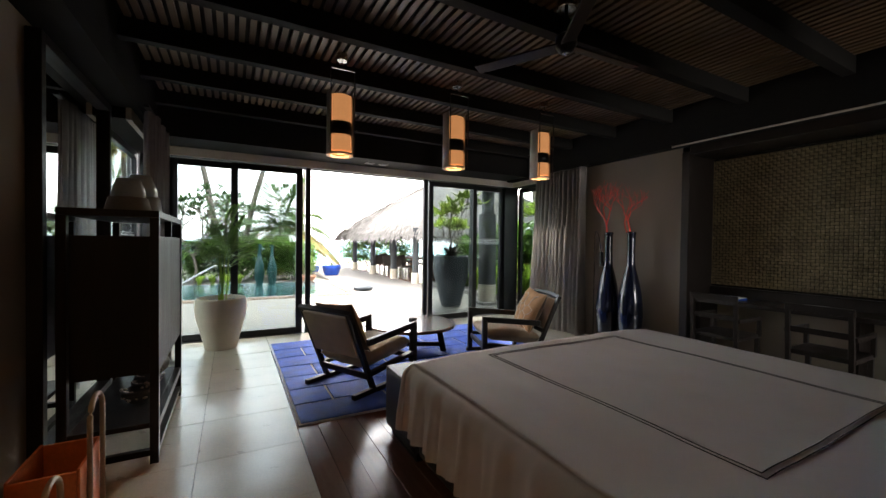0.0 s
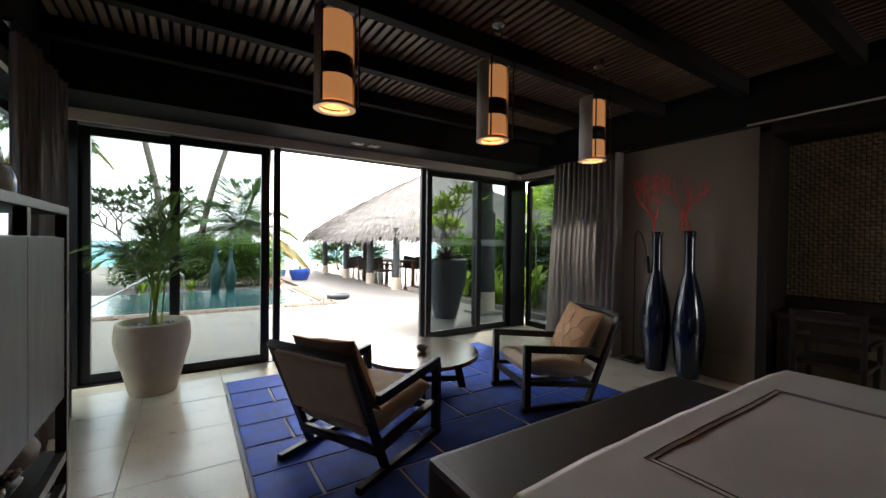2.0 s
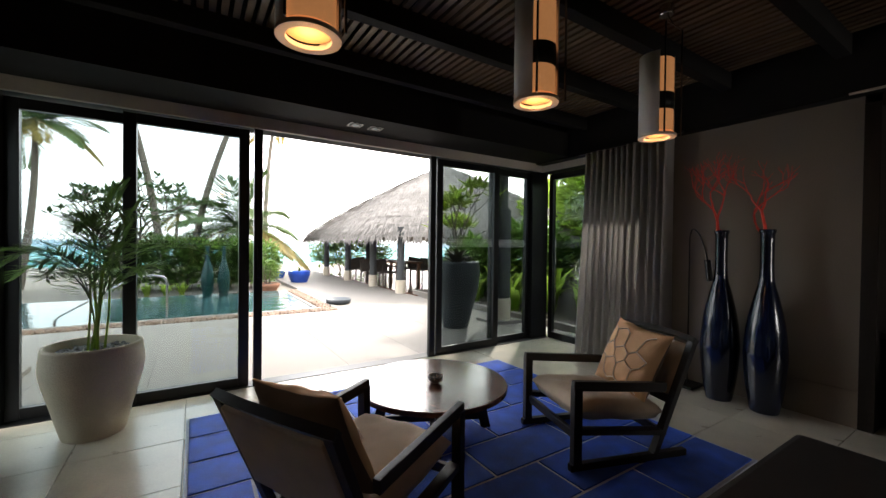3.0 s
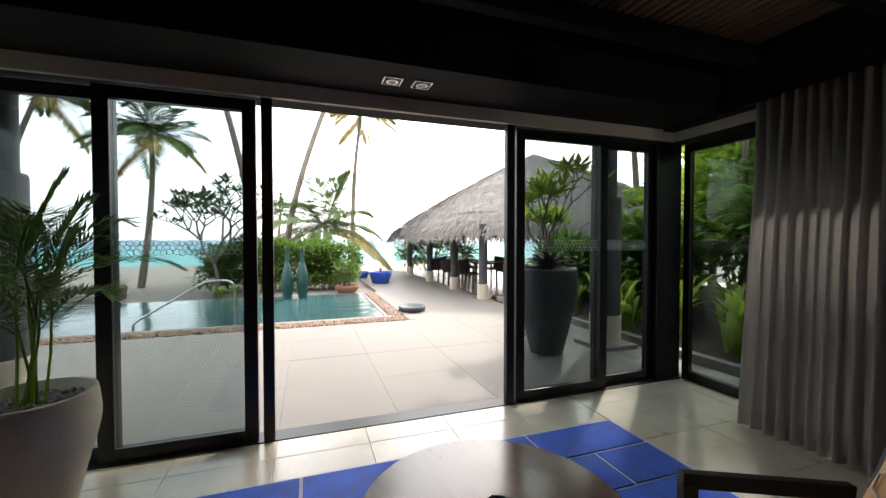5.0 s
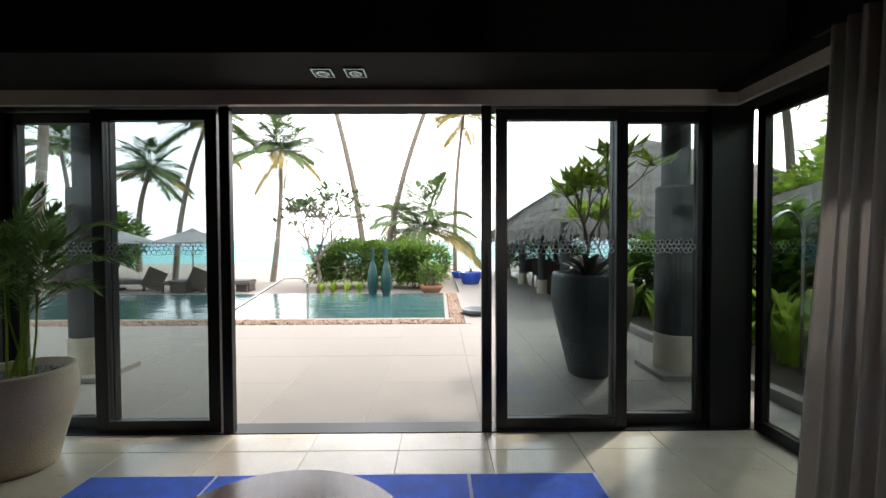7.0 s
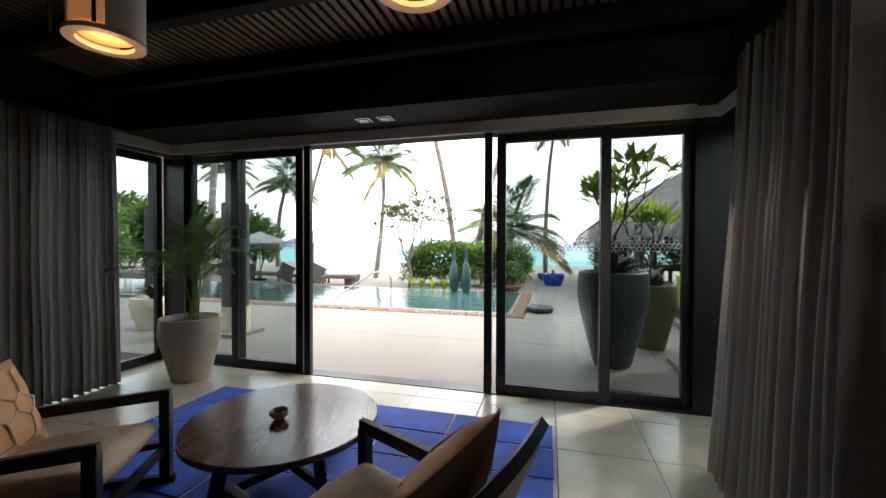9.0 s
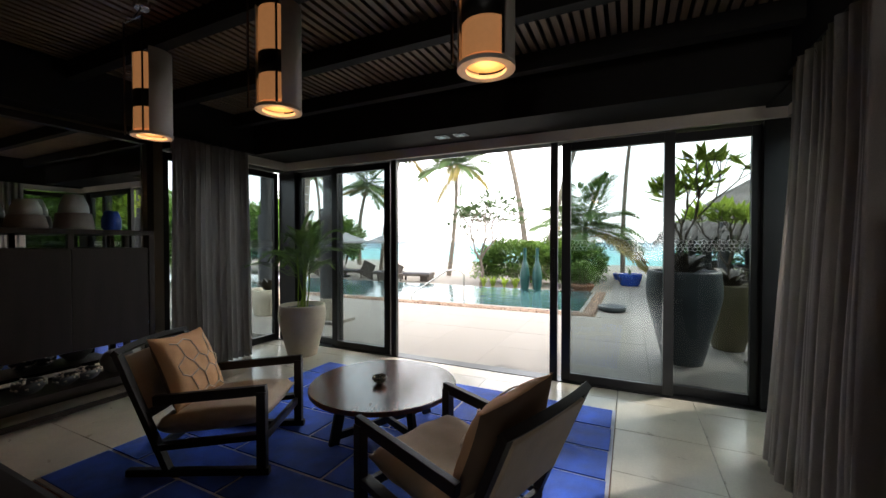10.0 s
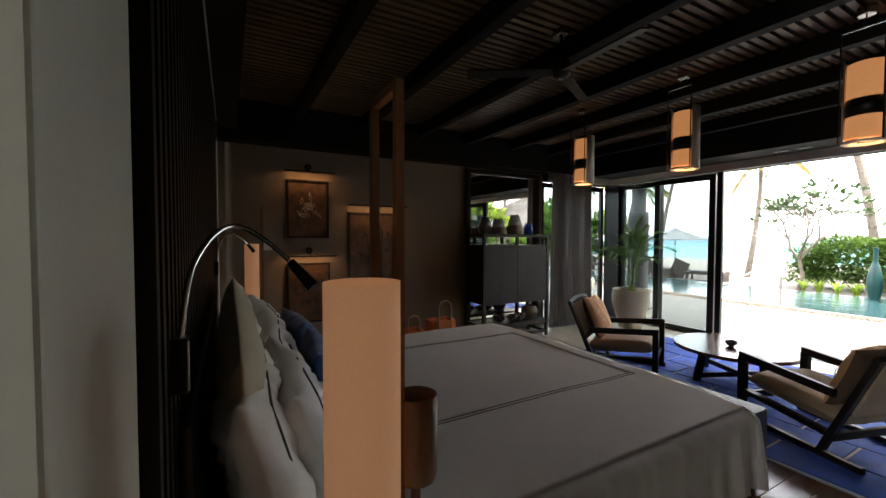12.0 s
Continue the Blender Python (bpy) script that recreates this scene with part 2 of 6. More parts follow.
SEA = water_mat("lagoon_water", (0.035, 0.24, 0.24), (0.035, 0.13, 0.19), 36, 160, 0.35, 0.25, 0.4, 0.15)


# ---------- mesh helpers ----------
def link_mesh(name, bm, material, parent=None, label="", smooth=False):
    me = bpy.data.meshes.new(name)
    bm.normal_update()
    bm.to_mesh(me)
    bm.free()
    if smooth:
        for p in me.polygons:
            p.use_smooth = True
    me.materials.append(material)
    ob = new(name, me)
    if parent:
        ob.parent = parent
    return tagged(ob, label)


def part(name, bm, material, parent, label="", smooth=False):
    return link_mesh(name, bm, material, parent, label, smooth)


def thing(name, label, category, group="", kind="", at=None):
    ob = new(name)
    if at:
        ob.matrix_basis = at
    return tagged(ob, label, category, group, kind)


def single(name, bm, material, label, category, group="", kind="", smooth=False):
    return tagged(link_mesh(name, bm, material, None, "", smooth), label, category, group, kind)


def box(bm, x0, x1, y0, y1, z0, z1, bevel=0.0, m=None):
    r = bmesh.ops.create_cube(bm, size=1, matrix=Matrix.Translation(((x0 + x1) / 2, (y0 + y1) / 2, (z0 + z1) / 2)) @ Matrix.Diagonal((x1 - x0, y1 - y0, z1 - z0, 1)))
    vs = r["verts"]
    if bevel:
        es = list({e for v in vs for e in v.link_edges})
        r2 = bmesh.ops.bevel(bm, geom=es, offset=bevel, segments=2, affect='EDGES', profile=0.6)
        vs = r2["verts"]
    if m:
        bmesh.ops.transform(bm, matrix=m, verts=[v for v in vs if v.is_valid])
    return bm


def bx(*a, **k):
    return box(bmesh.new(), *a, **k)


def lathe(bm, prof, seg=32, at=(0, 0, 0), arc=None):
    """Turns (radius, height) pairs round the upright axis; arc: degrees from, to."""
    full = arc is None
    a0, a1 = (0, 360) if full else arc
    n = seg if full else seg + 1
    rings = []
    for r, z in prof:
        rings.append([bm.verts.new((at[0] + r * math.cos(radians(a0 + (a1 - a0) * k / seg)), at[1] + r * math.sin(radians(a0 + (a1 - a0) * k / seg)), at[2] + z)) for k in range(n)])
    for a, b in zip(rings, rings[1:]):
        for k in range(seg):
            j = (k + 1) % n
            bm.faces.new((a[k], a[j], b[j], b[k]))
    if full and prof[0] != prof[-1]:
        bm.faces.new(rings[0][::-1])
        bm.faces.new(rings[-1])
    return bm


def tube(bm, pts, r, seg=8, r1=None):
    """A round bar along points; r1: radius at its end."""
    pts = [Vector(p) for p in pts]
    rings = []
    n = len(pts)
    for i, p in enumerate(pts):
        d = (pts[min(i + 1, n - 1)] - pts[max(i - 1, 0)]).normalized()
        ref = Vector((0, 0, 1)) if abs(d.z) < 0.9 else Vector((1, 0, 0))
        u = d.cross(ref).normalized()
        v = d.cross(u)
        rr = r if r1 is None else r + (r1 - r) * i / max(1, n - 1)
        rings.append([bm.verts.new(p + (u * math.cos(2 * math.pi * k / seg) + v * math.sin(2 * math.pi * k / seg)) * rr) for k in range(seg)])
    for a, b in zip(rings, rings[1:]):
        for k in range(seg):
            bm.faces.new((a[k], a[(k + 1) % seg], b[(k + 1) % seg], b[k]))
    bm.faces.new(rings[0][::-1])
    bm.faces.new(rings[-1])
    return bm


def curve_pts(ctrl, n=16):
    """A smooth line through control points."""
    c = [Vector(p) for p in ctrl]
    c = [c[0] * 2 - c[1]] + c + [c[-1] * 2 - c[-2]]
    out = []
    for i in range(1, len(c) - 2):
        for k in range(n):
            t = k / n
            out.append(0.5 * ((2 * c[i]) + (c[i + 1] - c[i - 1]) * t + (2 * c[i - 1] - 5 * c[i] + 4 * c[i + 1] - c[i + 2]) * t * t + (3 * c[i] - c[i - 1] - 3 * c[i + 1] + c[i + 2]) * t ** 3))
    out.append(c[-2])
    return out


class Soup:
    """Faces gathered quickly for foliage and the like."""

    def __init__(self):
        self.v, self.f = [], []

    def leaf(self, p, d, up, length, width, bend=0.15):
        p, d = Vector(p), Vector(d).normalized()
        s = d.cross(Vector(up))
        s = s.normalized() if s.length > 1e-4 else Vector((1, 0, 0))
        nrm = s.cross(d)
        i = len(self.v)
        mid = p + d * length * 0.5 + nrm * length * bend
        self.v += [p, mid - s * width / 2, p + d * length, mid + s * width / 2, mid - nrm * width * 0.18]
        self.f += [(i, i + 1, i + 4), (i + 1, i + 2, i + 4), (i + 2, i + 3, i + 4), (i + 3, i, i + 4)]

    def strap(self, pts, w0, up=(0, 0, 1)):
        i = len(self.v)
        n = len(pts)
        for k, p in enumerate(pts):
            p = Vector(p)
            d = (Vector(pts[min(k + 1, n - 1)]) - Vector(pts[max(k - 1, 0)])).normalized()
            s = d.cross(Vector(up))
            s = s.normalized() if s.length > 1e-3 else Vector((1, 0, 0))
            w = w0 * math.sin(math.pi * (0.12 + 0.88 * k / (n - 1))) * 0.5 + 0.001
            self.v += [p - s * w, p + s * w]
        for k in range(n - 1):
            a = i + 2 * k
            self.f.append((a, a + 1, a + 3, a + 2))

    def frond(self, base, yaw, length, rise, droop, leaflet, width, pairs, vee=0.5, rnd=None):
        rnd = rnd or random
        pts = []
        for k in range(pairs + 1):
            t = k / pairs
            h = length * t * math.cos(rise) * (1 - 0.15 * t)
            z = length * (t * math.sin(rise) - droop * t * t)
            pts.append(Vector(base) + Vector((math.cos(yaw) * h, math.sin(yaw) * h, z)))
        i = len(self.v)
        for k, p in enumerate(pts):
            w = 0.012 * length * (1 - 0.85 * k / pairs) * 0.5
            side = Vector((-math.sin(yaw), math.cos(yaw), 0)) * w
            self.v += [p - side, p + side, p + Vector((0, 0, w * 1.6))]
        for k in range(pairs):
            a = i + 3 * k
            self.f += [(a, a + 1, a + 4, a + 3), (a + 1, a + 2, a + 5, a + 4), (a + 2, a, a + 3, a + 5)]
        for k in range(2, pairs + 1):
            t = k / pairs
            d = (pts[k] - pts[k - 1]).normalized()
            side = Vector((-math.sin(yaw), math.cos(yaw), 0))
            ln = leaflet * (0.45 + 1.1 * math.sin(math.pi * min(1, 0.12 + 0.85 * t))) * 0.7 * rnd.uniform(0.85, 1.1)
            for sg in (-1, 1):
                dd = side * sg * (1 - 0.45 * t) + d * (0.5 + 0.5 * t) + Vector((0, 0, vee * rnd.uniform(0.6, 1.1) - 0.55))
                self.leaf(pts[k], dd, (0, 0, 1), ln, width, -0.06)

    def mesh(self, name, material, parent=None, label="", kind=""):
        me = bpy.data.meshes.new(name)
        me.from_pydata([tuple(v) for v in self.v], [], self.f)
        me.materials.append(material)
        me.update()
        ob = new(name, me)
        if parent:
            ob.parent = parent
        return tagged(ob, label, "", "", kind)


# ---------- setting ----------
def structure(name, bm, material, label, category="", smooth=False):
    return tagged(link_mesh(name, bm, material, None, "", smooth), label, category or name.split("_")[0], "", "structure")


XL, XR, YH, YG = 0.12, 5.80, 0.81, 7.15   # left wall, right wall, head wall, glazing
# floor slab, and boards and tiles over it further down
structure("floor", bx(-0.3, 6.6, -2.6, 7.22, -0.25, -0.012), GROUT, "grey bed of grout under the floor stones", "floor")
# walls
structure("wall_west", bx(-0.1, XL, -2.6, 5.55, -0.1, 3.2), PLASTER, "warm beige plastered wall with three framed pictures", "wall")
b = bx(XR, 6.15, 3.84, 5.62, -0.1, 3.2)
structure("wall_east", b, PLASTER, "warm beige plastered wall behind tall vases", "wall")
structure("wall_east_niche", bx(6.36, 6.5, 0.3, 3.84, -0.1, 3.2), PLASTER, "plain back wall of the desk niche", "wall")
structure("wall_east_end", bx(XR, 6.36, -2.6, 0.95, -0.1, 3.2), PLASTER, "plain plastered wall end beside the niche", "wall")
structure("wall_head", bx(0.62, 4.45, 0.6, YH - 0.02, -0.1, 3.2), CEILDARK, "dark timber wall behind the bed", "wall")
structure("wall_head_top_west", bx(XL, 0.62, 0.6, YH - 0.02, 2.61, 3.2), CEILDARK, "dark timber panel over the doorway", "wall")
structure("wall_head_top_east", bx(4.45, XR, 0.6, YH - 0.02, 2.61, 3.2), CEILDARK, "dark timber panel over the doorway", "wall")
structure("wall_rear", bx(-0.1, 4.3, -2.8, -2.6, -0.1, 3.2), PLASTER, "plain plastered wall of the room behind", "wall")
# unseen opening added in the rear wall for the fill lamp
structure("wall_rear_sill", bx(4.3, 5.8, -2.8, -2.6, -0.1, 0.8), PLASTER, "plain plastered wall under the added rear opening", "wall")
structure("wall_rear_head", bx(4.3, 5.8, -2.8, -2.6, 2.3, 3.2), PLASTER, "plain plastered wall over the added rear opening", "wall")
structure("wall_rear_end", bx(5.8, 6.5, -2.8, -2.6, -0.1, 3.2), PLASTER, "plain plastered wall of the room behind", "wall")
# added fill lamp in that opening, brightens the door jambs and right side
rear = new("rear_window_light", bpy.data.lights.new("rear_window_light", 'AREA'))
rear.data.shape, rear.data.size, rear.data.size_y, rear.data.energy, rear.data.color = 'RECTANGLE', 1.45, 1.45, 14.0, (1.0, 0.97, 0.92)
rear.matrix_world = look((5.05, -2.68, 1.55), (5.05, 0.0, 1.5))
structure("skirting_east", bx(XR - 0.012, XR - 0.002, 3.84, 5.62, 0.0, 0.28), PLASTER, "low beige plaster plinth along the wall", "skirting")
# ceiling
bm = bmesh.new()
x = 0.42
while x < 5.62:
    box(bm, x, x + 0.042, 0.95, 6.5, 2.93, 2.955)
    x += 0.0725
structure("ceiling_slats", bm, SLAT, "slatted oak ceiling with dark gaps", "ceiling")
structure("ceiling", bx(-0.1, 6.5, -2.8, 7.3, 3.06, 3.2), CEILDARK, "black boarding over the slatted ceiling", "ceiling")
for i in range(7):
    y = 1.63 + 0.767 * i
    structure("ceiling_beam", bx(0.38, 5.66, y - 0.045, y + 0.045, 2.79, 2.945, bevel=0.004), CEILDARK, "dark timber ceiling beam", "beam")
structure("bulkhead_west", bx(XL, 0.36, YH, 7.3, 2.52, 3.06), CEILDARK, "dark timber bulkhead along the ceiling", "bulkhead")
structure("bulkhead_east", bx(5.68, 6.36, YH, 7.3, 2.50, 3.06), CEILDARK, "dark timber bulkhead along the ceiling", "bulkhead")
structure("bulkhead_north", bx(0.36, 5.68, 6.50, 7.3, 2.52, 3.06), CEILDARK, "dark timber bulkhead over the sliding doors", "bulkhead")
structure("bulkhead_south", bx(0.36, 5.68, YH, 1.02, 2.62, 3.06), CEILDARK, "dark timber bulkhead over the bed head", "bulkhead")
structure("trim_east", bx(5.668, 5.68, 1.0, 3.9, 2.496, 2.512), CREAM, "thin pale edge line over the niche", "trim")
# cream pelmet band over the glass
structure("trim_pelmet_north", bx(0.3, 5.82, 7.06, 7.1, 2.415, 2.52), CREAM, "cream pelmet band over the sliding doors", "trim")
structure("trim_pelmet_east", bx(5.82, 5.86, 5.28, 7.1, 2.415, 2.50), CREAM, "cream pelmet band over the side window", "trim")
structure("trim_pelmet_west", bx(0.26, 0.30, 5.55, 7.1, 2.415, 2.52), CREAM, "cream pelmet band over the side window", "trim")
structure("lintel_north", bx(0.02, 6.08, 7.1, 7.3, 2.42, 2.52), CEILDARK, "dark lintel over the sliding doors", "lintel")
structure("lintel_east", bx(5.86, 6.1, 5.28, 7.1, 2.42, 2.50), CEILDARK, "dark lintel over the side window", "lintel")
structure("lintel_west", bx(-0.02, 0.26, 5.55, 7.1, 2.42, 2.52), CEILDARK, "dark lintel over the side window", "lintel")
# outer eave and roof over the room
structure("roof", bx(-0.6, 6.9, -3.2, 7.7, 3.2, 3.45), CEILDARK, "dark flat roof with a short eave", "roof")


def hex_band(bm, width, z0, rows=3):
    """A net of hexagon outlines of thin raised ribbon, in the plane of x and z."""
    r = 0.021
    for row in range(rows):
        z = z0 + row * r * 1.5
        x = r + (row % 2) * r * 0.866
        while x < width - r:
            jx = 0.004 * math.sin(x * 91 + row * 7)
            jz = 0.004 * math.cos(x * 57 + row * 3)
            c = [(x + jx + r * math.sin(radians(60 * k)), z + jz + r * math.cos(radians(60 * k))) for k in range(6)]
            o = [(x + jx + (p - x - jx) * 0.86, z + jz + (q - z - jz) * 0.86) for p, q in c]
            vo = [bm.verts.new((p, 0, q)) for p, q in c]
            vi = [bm.verts.new((p, 0, q)) for p, q in o]
            for k in range(6):
                bm.faces.new((vo[k], vo[(k + 1) % 6], vi[(k + 1) % 6], vi[k]))
            x += r * 1.732
    return bm


def glazed_panel(name, width, label, at, stile=0.07, height=2.4, decal=True):
    """A framed pane standing in the plane of x and z from its lower left corner."""
    w = thing(name, label, "window", "glazing panels", "structure", at)
    d = 0.03
    part("stile", bx(0, stile, -d, d, 0, height, bevel=0.004), FRAME, w)
    part("stile", bx(width - stile, width, -d, d, 0, height, bevel=0.004), FRAME, w)
    part("rail", bx(stile, width - stile, -d, d, 0, 0.09, bevel=0.004), FRAME, w)
    part("rail", bx(stile, width - stile, -d, d, height - 0.08, height, bevel=0.004), FRAME, w)
    g = part("pane", bx(stile, width - stile, -0.004, 0.004, 0.09, height - 0.08), GLASS, w, "clear lightly tinted glass pane")
    g.visible_shadow = False
    if decal:
        bm = hex_band(bmesh.new(), width - 2 * stile, 0)
        bmesh.ops.translate(bm, verts=bm.verts, vec=(stile, -0.008, 1.345))
        part("decal", bm, FRITGLASS, w, "white hexagon net decal band")
    return w


# sliding doors: outer track and inner track, two leaves each side
glazed_panel("door_1", 0.77, "black framed fixed glass leaf", pose(0.40, YG + 0.06, 0), stile=0.08)
glazed_panel("door_2", 0.925, "black framed sliding glass leaf pushed open", pose(1.085, YG - 0.01, 0), stile=0.088)
glazed_panel("door_3", 0.985, "black framed sliding glass leaf pushed open", pose(4.068, YG - 0.01, 0), stile=0.085)
glazed_panel("door_4", 0.74, "black framed fixed glass leaf", pose(4.968, YG + 0.06, 0), stile=0.085)
for px in (2.045, 3.958):
    dp = thing("door_post", "black edge of the innermost sliding leaf", "door frame", "", "structure", pose(px, YG - 0.045, 0))
    part("stile", bx(0, 0.074, -0.028, 0.028, 0, 2.41, bevel=0.005), FRAME, dp)
    part("pull", bx(0.03, 0.044, -0.034, -0.027, 0.95, 1.35, bevel=0.003), BLACKMETAL, dp, "recessed black finger pull")
structure("door_post", bx(0.10, 0.40, YG - 0.03, YG + 0.12, 0, 2.42), FRAME, "broad black corner post", "door frame")
structure("door_post", bx(5.69, 6.0, YG - 0.03, YG + 0.12, 0, 2.42), FRAME, "broad black corner post", "door frame")
glazed_panel("window_1", 1.46, "black framed side window onto the garden", pose(6.03, 5.63, 0, 0, 0, 90))
glazed_panel("window_2", 1.56, "black framed side window onto the terrace", pose(0.05, 5.56, 0, 0, 0, 90))
structure("threshold", bx(0.02, 6.08, 7.08, 7.24, -0.05, 0.006), FRAME, "black metal sliding door track", "threshold")

# pale door frames at both sides of the bed wall
for n, x0, x1 in (("doorframe_west", XL, 0.54), ("doorframe_east", 4.53, XR)):
    d = thing(n, "pale grey painted door frame beside the bed wall", "door frame", "", "structure")
    if n == "doorframe_west":
        part("jamb", bx(0.54, 0.64, YH - 0.2, YH + 0.02, 0, 2.6, bevel=0.004), PALEFRAME, d)
        part("jamb", bx(XL + 0.002, XL + 0.1, YH - 0.2, YH + 0.02, 0, 2.6, bevel=0.004), PALEFRAME, d)
        part("head", bx(XL + 0.1, 0.54, YH - 0.2, YH + 0.02, 2.5, 2.6, bevel=0.004), PALEFRAME, d)
    else:
        part("jamb", bx(4.45, 4.74, YH - 0.2, YH + 0.008, 0, 2.6, bevel=0.004), PALEFRAME, d)
        part("jamb", bx(XR - 0.1, XR - 0.002, YH - 0.2, YH + 0.005, 0, 2.6, bevel=0.004), PALEFRAME, d)
        part("head", bx(4.74, XR - 0.1, YH - 0.2, YH + 0.005, 2.5, 2.6, bevel=0.004), PALEFRAME, d)

# dark slatted bed wall
hb = thing("slatted_bed_wall", "dark slatted timber panel behind the bed", "wall panel", "", "structure")
part("backing", bx(0.65, 4.44, YH - 0.019, YH - 0.006, 0, 2.6), CEILDARK, hb)
bm_s = bx(-0.014, 0.014, 0, 0.028, 0.3, 2.6)
first = part("slat", bm_s, DARK, hb)
first.location = (0.68, YH - 0.006, 0)
for i in range(1, 62):
    o = new("slat", first.data)
    o.parent, o.location = hb, (0.68 + 0.0605 * i, YH - 0.006, 0)
part("cap_rail", bx(0.65, 4.44, YH - 0.019, YH + 0.03, 2.6, 2.625), PALEFRAME, hb, "pale metal cap line")

# ---------- outdoors: ground, terrace, pool, sea ----------
bm = bmesh.new()
ys = [-600, 10.5, 22, 28, 33, 40, 60, 120, 3000]
zs = [-0.12, -0.12, -0.10, -0.05, -0.22, -0.55, -1.6, -4, -30]
xs = [-3000, -300, -60, -30, -15, 0, 15, 30, 60, 300, 3000]
grid = [[bm.verts.new((x, y, z)) for x in xs] for y, z in zip(ys, zs)]
for r0, r1 in zip(grid, grid[1:]):
    for k in range(len(xs) - 1):
        bm.faces.new((r0[k], r0[k + 1], r1[k + 1], r1[k]))
structure("ground", bm, SAND, "pale coral sand beach sloping into the lagoon", "ground", smooth=True)
bm = bmesh.new()
ysea = [30, 45, 70, 120, 300, 3000]
g = [[bm.verts.new((x, y, -0.34)) for x in (-3000, -200, 0, 200, 3000)] for y in ysea]
for r0, r1 in zip(g, g[1:]):
    for k in range(4):
        bm.faces.new((r0[k], r0[k + 1], r1[k + 1], r1[k]))
structure("water_sea", bm, SEA, "turquoise lagoon water to the horizon", "water")
structure("terrace_bed", bx(-12, 6.55, 7.24, 10.95, -0.3, -0.03), TERRACE, "bed under the terrace stones", "terrace")
structure("path", bx(4.2, 6.55, 10.95, 24.0, -0.3, -0.025), TERRACE, "pale paved path beside the pool", "path")
structure("water_pool", bx(-14, 3.74, 11.5, 15.1, -0.6, -0.045), POOL, "still teal pool water", "water")
structure("pool_coping", bx(-14, 3.9, 11.36, 11.5, -0.4, -0.015, bevel=0.01), TERRACE, "pale stone pool coping", "coping")
structure("pool_coping_east", bx(3.74, 3.82, 11.5, 15.1, -0.4, -0.03, bevel=0.01), TERRACE, "pale stone pool coping", "coping")
structure("pool_coping_outer", bx(4.1, 4.2, 10.95, 15.0, -0.4, -0.012, bevel=0.008), TERRACE, "pale stone kerb beside the pebbles", "coping")
structure("pool_wall_north", bx(-14, 3.9, 15.1, 15.2, -0.6, -0.05), TERRACE, "overflow wall of the pool", "coping")
structure("gutter_bed", bx(-14, 4.1, 10.95, 11.36, -0.3, -0.06), SOIL, "dark gutter bed under pebbles", "gutter")
structure("gutter_bed_east", bx(3.82, 4.1, 11.36, 15.0, -0.3, -0.06), SOIL, "dark gutter bed under pebbles", "gutter")
structure("garden_kerb", bx(6.62, 6.74, 5.0, 12.5, -0.3, 0.09, bevel=0.01), TERRACE, "pale stone kerb of the planting bed", "kerb")
structure("terrace_side", bx(6.1, 6.62, 5.0, 11.0, -0.3, -0.02), TERRACE, "pale stone strip along the side window", "terrace")
structure("planting_bed", bx(6.74, 14, 3.0, 13.0, -0.3, 0.03), SOIL, "dark soil planting bed", "soil")


def pebbles(name, material, spots, rnd, label, size=(0.018, 0.04)):
    bm = bmesh.new()
    base = bmesh.new()
    bmesh.ops.create_icosphere(base, subdivisions=1, radius=1)
    bv = [v.co.copy() for v in base.verts]
    bf = [[v.index for v in fc.verts] for fc in base.faces]
    base.free()
    vs, fs = [], []
    for x, y, z in spots:
        s = rnd.uniform(*size)
        rot = Euler((rnd.uniform(0, 6), rnd.uniform(0, 0.5), rnd.uniform(0, 6))).to_matrix()
        i = len(vs)
        for v in bv:
            q = rot @ Vector((v.x * s, v.y * s * 0.8, v.z * s * 0.6))
            vs.append((q.x + x, q.y + y, q.z + z))
        fs += [[a + i for a in fc] for fc in bf]
    me = bpy.data.meshes.new(name)
    me.from_pydata(vs, [], fs)
    for p in me.polygons:
        p.use_smooth = True
    me.materials.append(material)
    bm.free()
    return me


rp = random.Random(5)
spots = [(rp.uniform(-5.5, 4.08), rp.uniform(10.98, 11.34), rp.uniform(-0.045, -0.02)) for _ in range(2600)] + [(rp.uniform(3.84, 4.08), rp.uniform(11.3, 14.9), rp.uniform(-0.045, -0.02)) for _ in range(800)]
tagged(new("pebbles", pebbles("pebbles", BROWNPEBBLE, spots, rp, "", (0.025, 0.05))), "brown river pebbles in the pool gutter", "pebbles", "", "stuff")

# pavilion columns of the terrace
def column(x, y, label):
    c = thing("column", label, "column", "terrace columns", "", pose(x, y, -0.03))
    part("plinth", bx(-0.29, 0.29, -0.29, 0.29, 0, 0.07, bevel=0.01), TERRACE, c, "pale stone plinth")
    part("base_block", lathe(bmesh.new(), [(0.205, 0.07), (0.205, 0.44), (0.2, 0.45)], 28), CONCRETE, c, "pale stone drum")
    part("lower_shaft", lathe(bmesh.new(), [(0.195, 0.45), (0.195, 2.0), (0.185, 2.03)], 28), COLUMN, c)
    part("upper_shaft", lathe(bmesh.new(), [(0.14, 2.03), (0.14, 3.28)], 28), COLUMN, c)
    return c


structure("porch_roof", bx(-3.2, 7.0, 7.7, 9.5, 3.45, 3.6), CEILDARK, "dark boarded porch roof over the columns", "roof")
structure("porch_beam", bx(-3.0, 6.5, 8.35, 8.6, 3.25, 3.45), CEILDARK, "dark timber porch beam on the columns", "beam")
column(6.2, 8.42, "charcoal round column on a pale stone base")
column(-0.14, 8.48, "charcoal round column on a pale stone base")
column(-2.6, 9.2, "charcoal round column on a pale stone base")


